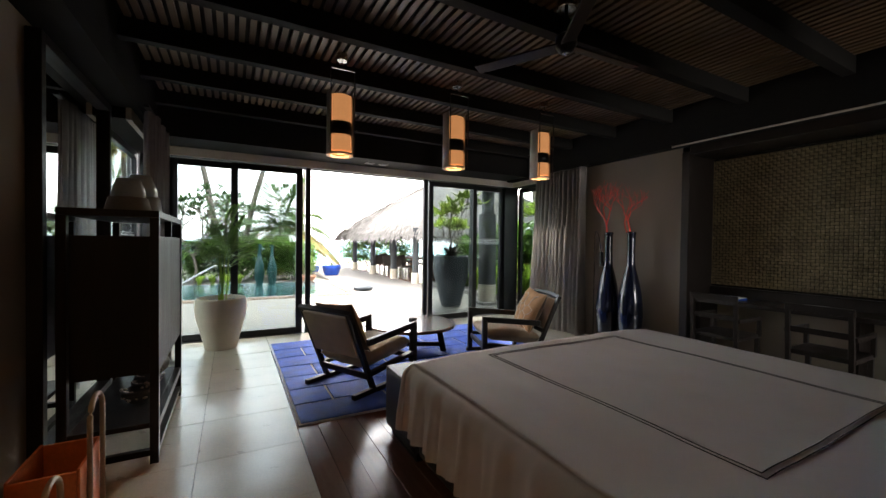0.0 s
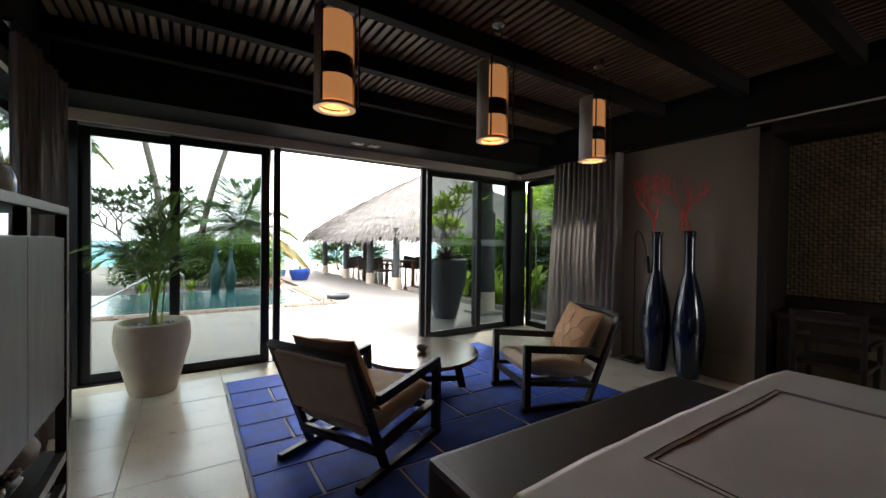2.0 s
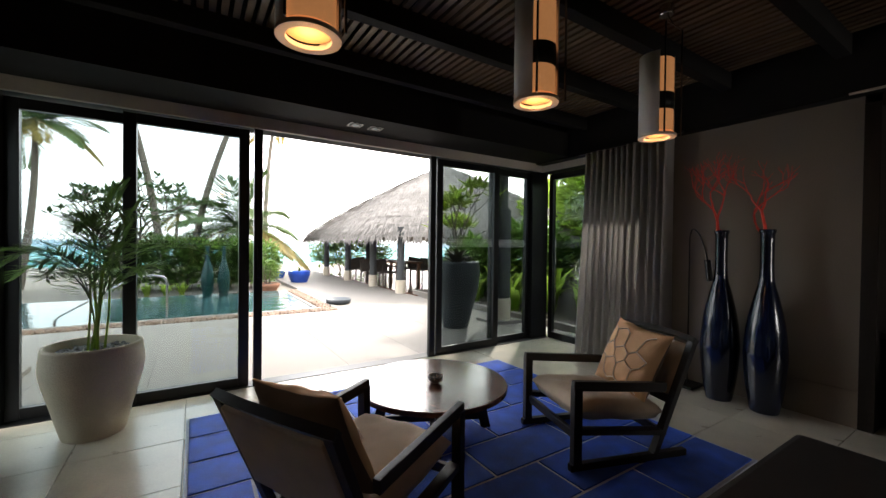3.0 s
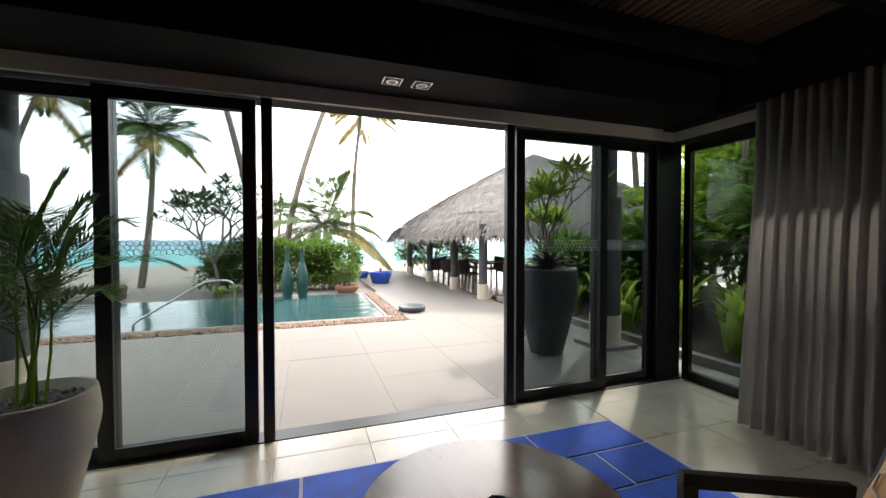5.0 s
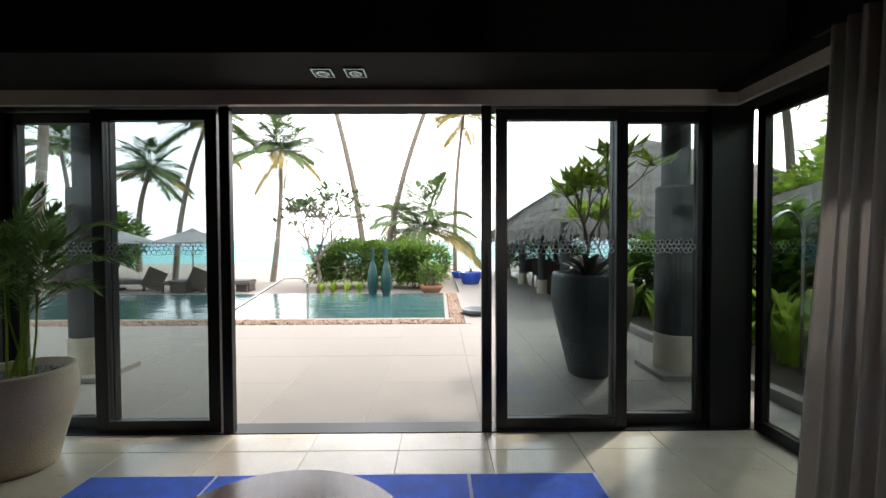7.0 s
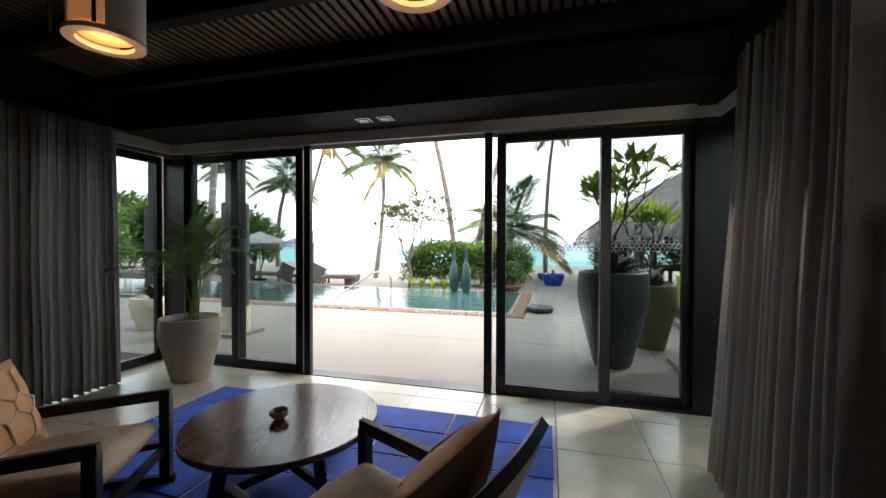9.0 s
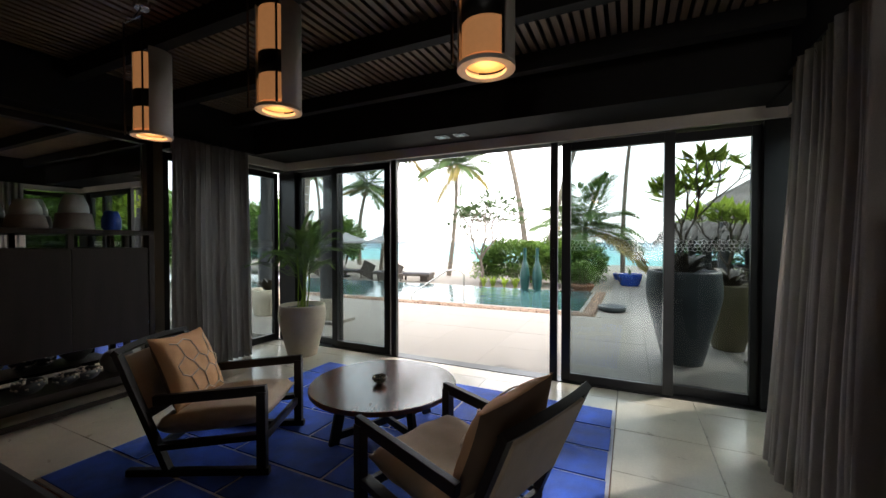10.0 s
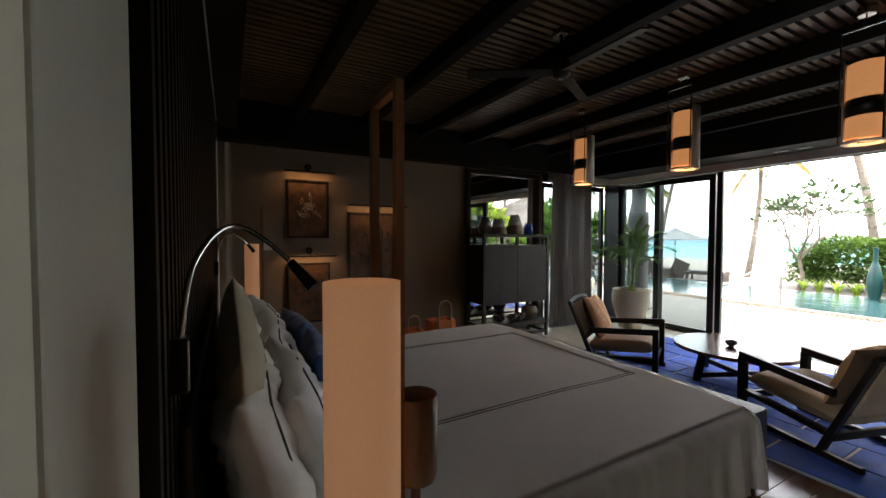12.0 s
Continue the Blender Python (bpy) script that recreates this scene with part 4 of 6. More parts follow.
cb = thing("tall_cabinet", "dark timber cabinet in an open post frame before the mirror", "cabinet")
CX0, CX1, CY0, CY1 = 0.26, 0.72, 3.95, 5.14
for x in (CX0, CX1 - 0.045):
    for y in (CY0, CY1 - 0.045):
        part("post", bx(x, x + 0.045, y, y + 0.045, 0, 1.47, bevel=0.003), DARK, cb)
part("top_shelf", bx(CX0, CX1, CY0, CY1, 1.472, 1.512, bevel=0.003), DARK, cb)
part("body", bx(CX0 + 0.01, CX1 - 0.03, CY0 + 0.05, CY1 - 0.05, 0.53, 1.36, bevel=0.003), DARK, cb)
ym = (CY0 + CY1) / 2
for y0, y1 in ((CY0 + 0.05, ym - 0.002), (ym + 0.002, CY1 - 0.05)):
    d = part("door", bx(CX1 - 0.029, CX1 - 0.008, y0, y1, 0.535, 1.355, bevel=0.002), DARK, cb)
    for z in (0.68, 0.95, 1.22):
        yy = y0 + 0.004 if y0 < ym - 0.1 else y1 - 0.004
        part("hinge", bx(CX1 - 0.012, CX1 - 0.003, yy - 0.004, yy + 0.004, z - 0.014, z + 0.014), METAL, d, "small steel hinge")
part("bottom_shelf", bx(CX0 + 0.045, CX1 - 0.045, CY0, CY1, 0.22, 0.25, bevel=0.002), DARK, cb)
part("shelf_rail", bx(CX1 - 0.043, CX1 - 0.003, CY0 + 0.045, CY1 - 0.045, 0.20, 0.25), DARK, cb)
part("floor_rail", bx(CX1 - 0.042, CX1 - 0.004, CY0 + 0.045, CY1 - 0.045, 0.05, 0.085), DARK, cb)
part("floor_rail", bx(CX0 + 0.003, CX0 + 0.042, CY0 + 0.045, CY1 - 0.045, 0.05, 0.085), DARK, cb)
for y in (CY0 + 0.004, CY1 - 0.042):
    part("side_rail", bx(CX0 + 0.045, CX1 - 0.045, y, y + 0.038, 0.05, 0.085), DARK, cb)
part("mid_post", bx(CX1 - 0.045, CX1 - 0.005, ym - 0.02, ym + 0.02, 1.36, 1.472), DARK, cb)


def shelf_vase(x, y, prof, material, label, lid=None):
    v = thing("vase", label, "vase", "vases on the cabinet", "", pose(x, y, 1.512))
    part("body", lathe(bmesh.new(), prof, 28), material, v, smooth=True)
    if lid:
        part("upper_glass", lathe(bmesh.new(), lid, 28), SEAGLASS, v, "frosted glass upper part", True)


STONEGREY = mat("warm_grey_stoneware", (0.2, 0.19, 0.18), 0.7, var=0.15, scale=8, bump=0.1)
shelf_vase(0.50, 4.36, [(0.12, 0), (0.125, 0.02), (0.105, 0.1), (0.098, 0.105)], STONEGREY, "squat grey stoneware vase with a frosted glass top", [(0.094, 0.105), (0.088, 0.16), (0.062, 0.225), (0.058, 0.225), (0.08, 0.12)])
shelf_vase(0.52, 4.64, [(0.125, 0), (0.13, 0.02), (0.115, 0.13), (0.108, 0.135)], STONEGREY, "squat grey stoneware vase with a frosted glass top", [(0.10, 0.135), (0.092, 0.2), (0.06, 0.29), (0.056, 0.29), (0.085, 0.15)])
shelf_vase(0.52, 4.90, [(0.055, 0), (0.07, 0.02), (0.07, 0.1), (0.05, 0.17), (0.045, 0.17), (0.06, 0.1), (0.001, 0.03)], COBALT, "small cobalt glazed jar")
for y, r, h in ((4.34, 0.10, 0.1), (4.56, 0.085, 0.08), (4.70, 0.095, 0.09)):
    woven_bowl(0.56, y, 0.25, r, h)
v = thing("round_jar", "round dark grey stoneware jar on the lower shelf", "jar", "", "", pose(0.53, 4.93, 0.25))
part("body", lathe(bmesh.new(), [(0.06, 0), (0.12, 0.06), (0.13, 0.11), (0.1, 0.17), (0.07, 0.19), (0.06, 0.185), (0.09, 0.15), (0.001, 0.05)], 28), STONEGREY, v, smooth=True)


def bag(x, y, w, h, hh, yaw):
    g = thing("magazine_holder", "burnt orange leather holder with a tall bent wood handle", "magazine holder", "magazine holders", "", pose(x, y, 0, 0, 0, yaw))
    for s in (-1, 1):
        part("side", bx(-w / 2, w / 2, s * 0.11 - 0.006, s * 0.11 + 0.006, 0.0, h, bevel=0.004), ORANGE, g)
        part("end", bx(s * w / 2 - 0.008, s * w / 2 + 0.008, -0.105, 0.105, 0.0, h * 0.98, bevel=0.004), ORANGE, g)
    part("bottom", bx(-w / 2, w / 2, -0.105, 0.105, 0.004, 0.016), ORANGE, g)
    pts = [(-w * 0.28, -0.13, 0.02), (-w * 0.28, -0.13, hh - w * 0.28)] + [(w * 0.28 * math.cos(radians(180 - a)), -0.13, hh - w * 0.28 + w * 0.28 * math.sin(radians(a))) for a in range(15, 180, 15)] + [(w * 0.28, -0.13, hh - w * 0.28), (w * 0.28, -0.13, 0.02)]
    part("handle", tube(bmesh.new(), pts, 0.011, 8), BAGWOOD, g, "bent pale wood handle", True)


bag(0.42, 3.45, 0.34, 0.36, 0.62, 90)
bag(0.40, 3.0, 0.30, 0.26, 0.46, 90)


# ---------- pictures ----------
def picture(y0, y1, z0, z1, label, motif):
    p = thing("framed_picture", label, "picture", "pictures on the wall")
    X = XL + 0.002
    part("frame", bx(X, X + 0.035, y0, y0 + 0.025, z0, z1, bevel=0.003), DARK, p)
    part("frame", bx(X, X + 0.035, y1 - 0.025, y1, z0, z1, bevel=0.003), DARK, p)
    part("frame", bx(X, X + 0.035, y0 + 0.025, y1 - 0.025, z0, z0 + 0.025, bevel=0.003), DARK, p)
    part("frame", bx(X, X + 0.035, y0 + 0.025, y1 - 0.025, z1 - 0.025, z1, bevel=0.003), DARK, p)
    part("print", bx(X, X + 0.012, y0 + 0.025, y1 - 0.025, z0 + 0.025, z1 - 0.025), ART, p, "dark brown art print")
    yc, w, h = (y0 + y1) / 2, y1 - y0, z1 - z0
    s = Soup()
    rr = random.Random(motif)
    for _ in range(14):
        s.leaf((X + 0.0135, yc + rr.uniform(-0.18, 0.2) * w, z0 + h * rr.uniform(0.35, 0.62)), (0.01, rr.uniform(-1, 1), rr.uniform(-0.4, 1)), (1, 0, 0), w * rr.uniform(0.15, 0.34), w * 0.08, 0.0)
    s.mesh("motif", SHELL if motif == 1 else SOIL, p, "loose pale shape in the print" if motif == 1 else "loose dark shape in the print")
    l = thing("picture_light", "black picture light over the frame", "picture light", "picture lights")
    part("mount", tube(bmesh.new(), [(X - 0.001, yc, z1 + 0.15), (X + 0.03, yc, z1 + 0.15)], 0.042, 20), BLACKMETAL, l)
    part("arm", tube(bmesh.new(), curve_pts([(X + 0.03, yc, z1 + 0.15), (X + 0.10, yc, z1 + 0.15), (X + 0.13, yc, z1 + 0.09)], 8), 0.006, 8), BLACKMETAL, l)
    part("bar", bx(X + 0.115, X + 0.145, y0 - 0.03, y1 + 0.06, z1 + 0.075, z1 + 0.092, bevel=0.003), BLACKMETAL, l)
    a = new("picture_lamp", bpy.data.lights.new("picture_lamp", 'AREA'))
    a.data.shape, a.data.size, a.data.size_y = 'RECTANGLE', w, 0.015
    a.data.energy, a.data.color = 0.14, (1.0, 0.5, 0.2)
    a.matrix_world = look((X + 0.125, yc, z1 + 0.07), (X + 0.02, yc, z1 - 0.25)) @ Matrix.Identity(4)
    a.matrix_world = a.matrix_world @ Matrix.Rotation(0, 4, 'Z')


picture(1.53, 2.02, 1.46, 2.16, "dark print of a pale fish in a black frame", 1)
picture(2.26, 2.97, 0.87, 1.79, "large dark seascape print in a black frame", 2)
picture(1.53, 2.03, 0.43, 1.16, "dark print of a turtle in a black frame", 3)
sw = thing("wall_switch", "small pale wall switch plate", "switch")
part("plate", bx(XL + 0.001, XL + 0.012, 1.25, 1.37, 1.32, 1.42, bevel=0.003), SWITCH, sw)

# ---------- desk niche ----------
weave = thing("woven_panel", "woven rattan wall panel in a dark niche", "wall panel")
part("backing", bx(6.30, 6.355, 0.96, 3.835, 0.86, 2.40), CEILDARK, weave)
vs = Soup()
c = 0.034
ny, nz = int(2.8 / c), int(1.5 / c)
for i in range(ny):
    for j in range(nz):
        y, z = 0.98 + i * c, 0.88 + j * c
        x = 6.296
        k = len(vs.v)
        horiz = (i + j) % 2
        b_ = 0.008
        if horiz:
            vs.v += [Vector((x, y, z + 0.003)), Vector((x, y, z + c - 0.003)), Vector((x - b_, y + c / 2, z + c - 0.003)), Vector((x - b_, y + c / 2, z + 0.003)), Vector((x, y + c, z + c - 0.003)), Vector((x, y + c, z + 0.003))]
        else:
            vs.v += [Vector((x, y + c - 0.003, z)), Vector((x, y + 0.003, z)), Vector((x - b_, y + 0.003, z + c / 2)), Vector((x - b_, y + c - 0.003, z + c / 2)), Vector((x, y + 0.003, z + c)), Vector((x, y + c - 0.003, z + c))]
        vs.f += [(k, k + 1, k + 2, k + 3), (k + 3, k + 2, k + 4, k + 5)]
vs.mesh("weave", WEAVE, weave, "diagonal woven rattan strips", "stuff")
nf = thing("niche_frame", "dark timber lining of the desk niche", "niche frame", "", "structure")
part("side", bx(XR - 0.02, 6.295, 3.75, 3.838, 0, 2.44, bevel=0.004), DARK, nf)
part("head", bx(XR - 0.02, 6.295, 0.955, 3.75, 2.40, 2.498, bevel=0.004), DARK, nf)
dk = thing("desk", "long dark timber desk in the niche", "desk")
part("desktop", bx(5.84, 6.29, 0.97, 3.74, 0.70, 0.745, bevel=0.004), DARK, dk)
for y in (1.0, 2.35, 3.66):
    part("support", bx(5.9, 6.26, y, y + 0.05, 0.0, 0.70), DARK, dk)
part("upstand", bx(6.24, 6.29, 0.97, 3.74, 0.745, 0.86), DARK, dk)


def desk_chair(x, y, yaw):
    c = thing("desk_chair", "dark timber chair pulled up to the desk", "chair", "desk chairs", "", pose(x, y, 0, 0, 0, yaw))
    part("seat", bx(-0.22, 0.22, -0.22, 0.22, 0.42, 0.46, bevel=0.012), DARK, c)
    for sx in (-0.2, 0.2):
        part("front_leg", bx(0.17, 0.205, sx - 0.018, sx + 0.018, 0, 0.42), DARK, c)
        part("back_leg", rod(bmesh.new(), (-0.2, sx, 0.0), (-0.25, sx, 0.84), 0.034, 0.034), DARK, c)
        part("armrest", rod(bmesh.new(), (0.2, sx * 1.08, 0.62), (-0.23, sx * 1.08, 0.62), 0.035, 0.03), DARK, c)
        part("arm_post", bx(0.165, 0.2, sx * 1.08 - 0.015, sx * 1.08 + 0.015, 0.44, 0.62), DARK, c)
        part("side_stretcher", bx(-0.2, 0.19, sx - 0.012, sx + 0.012, 0.14, 0.17), DARK, c)
    part("top_rail", rod(bmesh.new(), (-0.25, -0.22, 0.83), (-0.25, 0.22, 0.83), 0.06, 0.024), DARK, c)
    part("back_slat", rod(bmesh.new(), (-0.235, -0.2, 0.64), (-0.235, 0.2, 0.64), 0.05, 0.018), DARK, c)


desk_chair(5.60, 3.25, 0)
desk_chair(5.60, 2.45, 0)
for y, w, m_, lb in ((3.3, 0.22, COBALT, "blue bound book on the desk"), (2.62, 0.2, ORANGE, "orange leather folder on the desk")):
    o = thing("book", lb, "book", "books on the desk")
    part("cover", bx(5.93, 6.14, y, y + w, 0.746, 0.765, bevel=0.003), m_, o)
    part("pages", bx(5.935, 6.142, y + 0.004, y + w - 0.004, 0.7655, 0.772), WHITE, o, "white pages")

# ---------- tall vases with red twigs, arc lamp ----------
def tall_vase(x, y, material, label, h=1.51, name="floor_vase", grp="tall vases", r=0.150):
    v = thing(name, label, "vase", grp, "", pose(x, y, 0))
    k = r / 0.15
    prof = [(0.085 * k, 0), (0.1 * k, 0.01), (0.13 * k, 0.2), (0.148 * k, 0.42), (0.148 * k, 0.52), (0.13 * k, 0.72), (0.09 * k, 0.93), (0.058 * k, 1.06), (0.049 * k, 1.16), (0.047 * k, 1.3), (0.05 * k, 1.47), (0.057 * k, 1.49), (0.057 * k, 1.51), (0.044 * k, 1.51), (0.04 * k, 1.4), (0.001, 1.38)]
    pts = curve_pts([(a, 0, b) for a, b in prof[:11]], 4)
    part("body", lathe(bmesh.new(), [(max(p.x, 0.001), p.z * h / 1.51) for p in pts] + [(a, b * h / 1.51) for a, b in prof[11:]], 36), material, v, smooth=True)
    return v


def twig(bm, p, d, ln, r, depth, rnd, plane):
    pts = [p]
    q, dd = p.copy(), d.normalized()
    n = 4
    for k in range(n):
        dd = (dd + Vector((rnd.uniform(-1, 1) * 0.35 * plane[0], rnd.uniform(-1, 1) * 0.35 * plane[1], rnd.uniform(-0.2, 0.3)))).normalized()
        q = q + dd * ln / n
        pts.append(q.copy())
    tube(bm, pts, r, 5, r * 0.62)
    if depth:
        for s in range(rnd.choice((2, 2, 3))):
            nd = (dd + Vector((rnd.uniform(-1, 1) * plane[0], rnd.uniform(-1, 1) * plane[1], rnd.uniform(-0.2, 0.55)))).normalized()
            twig(bm, pts[-1 if s < 2 else -2], nd, ln * rnd.uniform(0.55, 0.85), r * 0.62, depth - 1, rnd, plane)


for i, (x, y) in enumerate(((5.58, 4.34), (5.57, 4.67))):
    tall_vase(x, y, VASEBLUE, "tall bottle shaped vase in dark blue black glaze")
    bm = bmesh.new()
    rt = random.Random(12 + i * 5)
    twig(bm, Vector((x, y, 1.40)), Vector((-0.02, 0.05 if i else 0.2, 1)), 0.27, 0.016, 5, rt, (0.55, 0.85))
    if i == 0:
        twig(bm, Vector((x, y, 1.42)), Vector((-0.05, 0.6, 0.7)), 0.24, 0.013, 4, rt, (0.5, 0.75))
    single("twig_branch", bm, CORAL, "red lacquered coral like branch in the vase", "branch", "twigs in vases")
fl = thing("floor_lamp", "thin black arc floor lamp with a small cylinder head", "floor lamp", "", "", pose(5.66, 4.98, 0))
part("base", bx(-0.12, 0.12, -0.1, 0.1, 0.0, 0.025, bevel=0.006), BLACKMETAL, fl)
pts = [Vector((0, 0, 0.02)), Vector((0, 0, 1.0))] + curve_pts([(0, 0, 1.45), (-0.015, -0.03, 1.53), (-0.05, -0.10, 1.49), (-0.09, -0.17, 1.36), (-0.11, -0.21, 1.22)], 8)
part("stem", tube(bmesh.new(), pts, 0.006, 8), BLACKMETAL, fl, smooth=True)
part("head", tube(bmesh.new(), [(-0.108, -0.205, 1.24), (-0.13, -0.24, 1.05)], 0.026, 16), BLACKMETAL, fl)

# ---------- pendants, fan, spots ----------
def pendant(x):
    p = thing("pendant_lamp", "lit amber cylinder pendant between off-white shells", "pendant lamp", "pendant lamps", "", pose(x, 4.5, 2.085))
    part("amber_shade", lathe(bmesh.new(), [(0.092, 0.03), (0.094, 0.03), (0.094, 0.50), (0.092, 0.50), (0.092, 0.03)], 40), SHADE_AMBER, p, "glowing amber parchment shade", True)
    part("band", lathe(bmesh.new(), [(0.0955, 0.165), (0.0975, 0.165), (0.0975, 0.275), (0.0955, 0.275), (0.0955, 0.165)], 40), BLACKMETAL, p, "black band round the shade", True)
    for a in ((125, 215), (-35, 55)):
        part("shell", lathe(bmesh.new(), [(0.107, 0.0), (0.112, 0.0), (0.112, 0.535), (0.107, 0.535), (0.107, 0.0)], 20, (0, 0, 0), a), SHADE_WHITE, p, "curved off-white shell plate", True)
    part("bottom_ring", lathe(bmesh.new(), [(0.080, -0.004), (0.114, -0.004), (0.114, 0.012), (0.080, 0.012), (0.080, -0.004)], 40), SHADE_WHITE, p, "off-white ring")
    part("diffuser", lathe(bmesh.new(), [(0.001, 0.02), (0.0795, 0.02), (0.0795, 0.024), (0.001, 0.024)], 32), SHADE_INNER, p, "warm glowing diffuser")
    for s in (-1, 1):
        part("hanger", bx(s * 0.1 - 0.004, s * 0.1 + 0.004, -0.106, -0.098, 0.0, 0.70), BLACKMETAL, p)
    part("hanger_bar", bx(-0.104, 0.104, -0.106, -0.098, 0.692, 0.70), METAL, p)
    part("cord", tube(bmesh.new(), [(0, -0.1, 0.70), (0, -0.05, 0.8)], 0.004, 6), BLACKMETAL, p)
    part("canopy", lathe(bmesh.new(), [(0.04, 0.785), (0.045, 0.79), (0.045, 0.845), (0.03, 0.846)], 24, (0, -0.05, 0)), METAL, p, "brushed steel ceiling canopy")
    l = new("pendant_light", bpy.data.lights.new("pendant_light", 'POINT'))
    l.data.energy, l.data.color, l.data.shadow_soft_size = 0.22, (1.0, 0.5, 0.2), 0.05
    l.location = (x, 4.5, 2.06)


for x in (1.918, 3.05, 4.178):
    pendant(x)
fan = thing("ceiling_fan", "dark three blade ceiling fan at rest", "ceiling fan", "", "", pose(3.03, 3.0, 2.60))
part("canopy", lathe(bmesh.new(), [(0.06, 0.28), (0.065, 0.285), (0.065, 0.33), (0.05, 0.331)], 28), METAL, fan, "brushed steel canopy")
part("rod", lathe(bmesh.new(), [(0.012, 0.1), (0.012, 0.29)], 12), BLACKMETAL, fan)
part("motor", lathe(bmesh.new(), [(0.03, 0.0), (0.05, 0.01), (0.07, 0.05), (0.07, 0.1), (0.03, 0.13)], 28), BLACKMETAL, fan, smooth=True)
part("cap", lathe(bmesh.new(), [(0.01, -0.012), (0.022, -0.006), (0.022, 0.001)], 16), METAL, fan, "steel end cap")
for k in range(3):
    a = radians(118 + 120 * k)
    bm = bmesh.new()
    box(bm, 0.05, 0.66, -0.055, 0.055, -0.006, 0.006, bevel=0.005)
    for v in bm.verts:
        t = (v.co.x - 0.05) / 0.61
        v.co.y *= 0.6 + 0.55 * math.sin(math.pi * (0.15 + 0.7 * t))
    bmesh.ops.transform(bm, matrix=Matrix.Rotation(a, 4, 'Z') @ pose(0, 0, 0.045, 12), verts=bm.verts)
    part("blade", bm, DARK, fan, "dark timber fan blade")
for x in (2.90, 3.11):
    s = thing("downlight", "square recessed downlight in the bulkhead", "downlight", "downlights")
    bm = bmesh.new()
    for x0, x1, y0, y1 in ((-0.066, 0.066, -0.066, -0.056), (-0.066, 0.066, 0.056, 0.066), (-0.066, -0.056, -0.056, 0.056), (0.056, 0.066, -0.056, 0.056)):
        box(bm, x + x0, x + x1, 6.76 + y0, 6.76 + y1, 2.510, 2.519)
    part("frame", bm, METAL, s, "thin square steel frame")
    part("plate", bx(x - 0.055, x + 0.055, 6.705, 6.815, 2.514, 2.519), BLACKMETAL, s, "black recessed plate")
    part("ring", lathe(bmesh.new(), [(0.026, 2.506), (0.042, 2.506), (0.042, 2.5135), (0.026, 2.5135), (0.026, 2.506)], 24, (x, 6.76, 0)), METAL, s, "pale metal ring")
    part("lens", lathe(bmesh.new(), [(0.001, 2.509), (0.0255, 2.509), (0.0255, 2.5135)], 20, (x, 6.76, 0)), SEAGLASS, s, "frosted lens")

# ---------- potted palm indoors ----------
def pot(x, y, z, r, h, material, label, name="plant_pot", base=0.62, fill=SOIL, cat="plant pot", belly=1.03):
    p = thing(name, label, cat, "plant pots", "", pose(x, y, z))
    prof = [(r * base, 0), (r * base * 1.04, 0.01), (r * (base * 0.45 + 0.55 * 1.0), h * 0.35), (r * belly, h * 0.72), (r, h * 0.97), (r * 0.985, h), (r * 0.9, h), (r * 0.89, h * 0.9), (0.001, h * 0.88)]
    cur = curve_pts([(a, 0, b) for a, b in prof[1:5]], 6)
    part("body", lathe(bmesh.new(), [prof[0]] + [(q.x, q.z) for q in cur] + prof[5:], 48), material, p, smooth=True)
    part("fill", lathe(bmesh.new(), [(r * 0.88, h * 0.885), (r * 0.5, h * 0.90), (0.001, h * 0.905)], 24), fill, p)
    return p


pot(0.985, 6.68, 0, 0.275, 0.63, CONCRETE, "large cream cast stone planter with dark pebbles")
rp2 = random.Random(3)
sp = []
for _ in range(260):
    a, q = rp2.uniform(0, 6.28), math.sqrt(rp2.uniform(0, 1)) * 0.225
    sp.append((0.985 + q * math.cos(a), 6.68 + q * math.sin(a), 0.575))
tagged(new("pebbles", pebbles("pebbles", PEBBLE, sp, rp2, "", (0.012, 0.024))), "dark pebbles filling the planter", "pebbles", "", "stuff")
ap = thing("areca_palm", "slender green areca palm in the cream planter", "potted palm", "", "", pose(0.985, 6.68, 0.56))
ra = random.Random(4)
s = Soup()
bm = bmesh.new()
for k in range(9):
    a, q = ra.uniform(0, 6.28), ra.uniform(0.02, 0.08)
    b0 = Vector((q * math.cos(a), q * math.sin(a), 0))
    top = b0 + Vector((ra.uniform(-0.08, 0.08), ra.uniform(-0.08, 0.08), ra.uniform(0.35, 0.72)))
    tube(bm, [b0, (b0 + top) / 2 + Vector((0.01, 0, 0)), top], 0.008, 6, 0.005)
    for _ in range(3):
        s.frond(top, ra.uniform(0, 6.28), ra.uniform(0.66, 1.05), radians(ra.uniform(38, 82)), ra.uniform(0.3, 0.7), 0.2, 0.016, 24, 0.5, ra)
part("stem_cluster", bm, BRIGHT, ap, "thin green stems")
s.mesh("fronds", ARECA, ap)


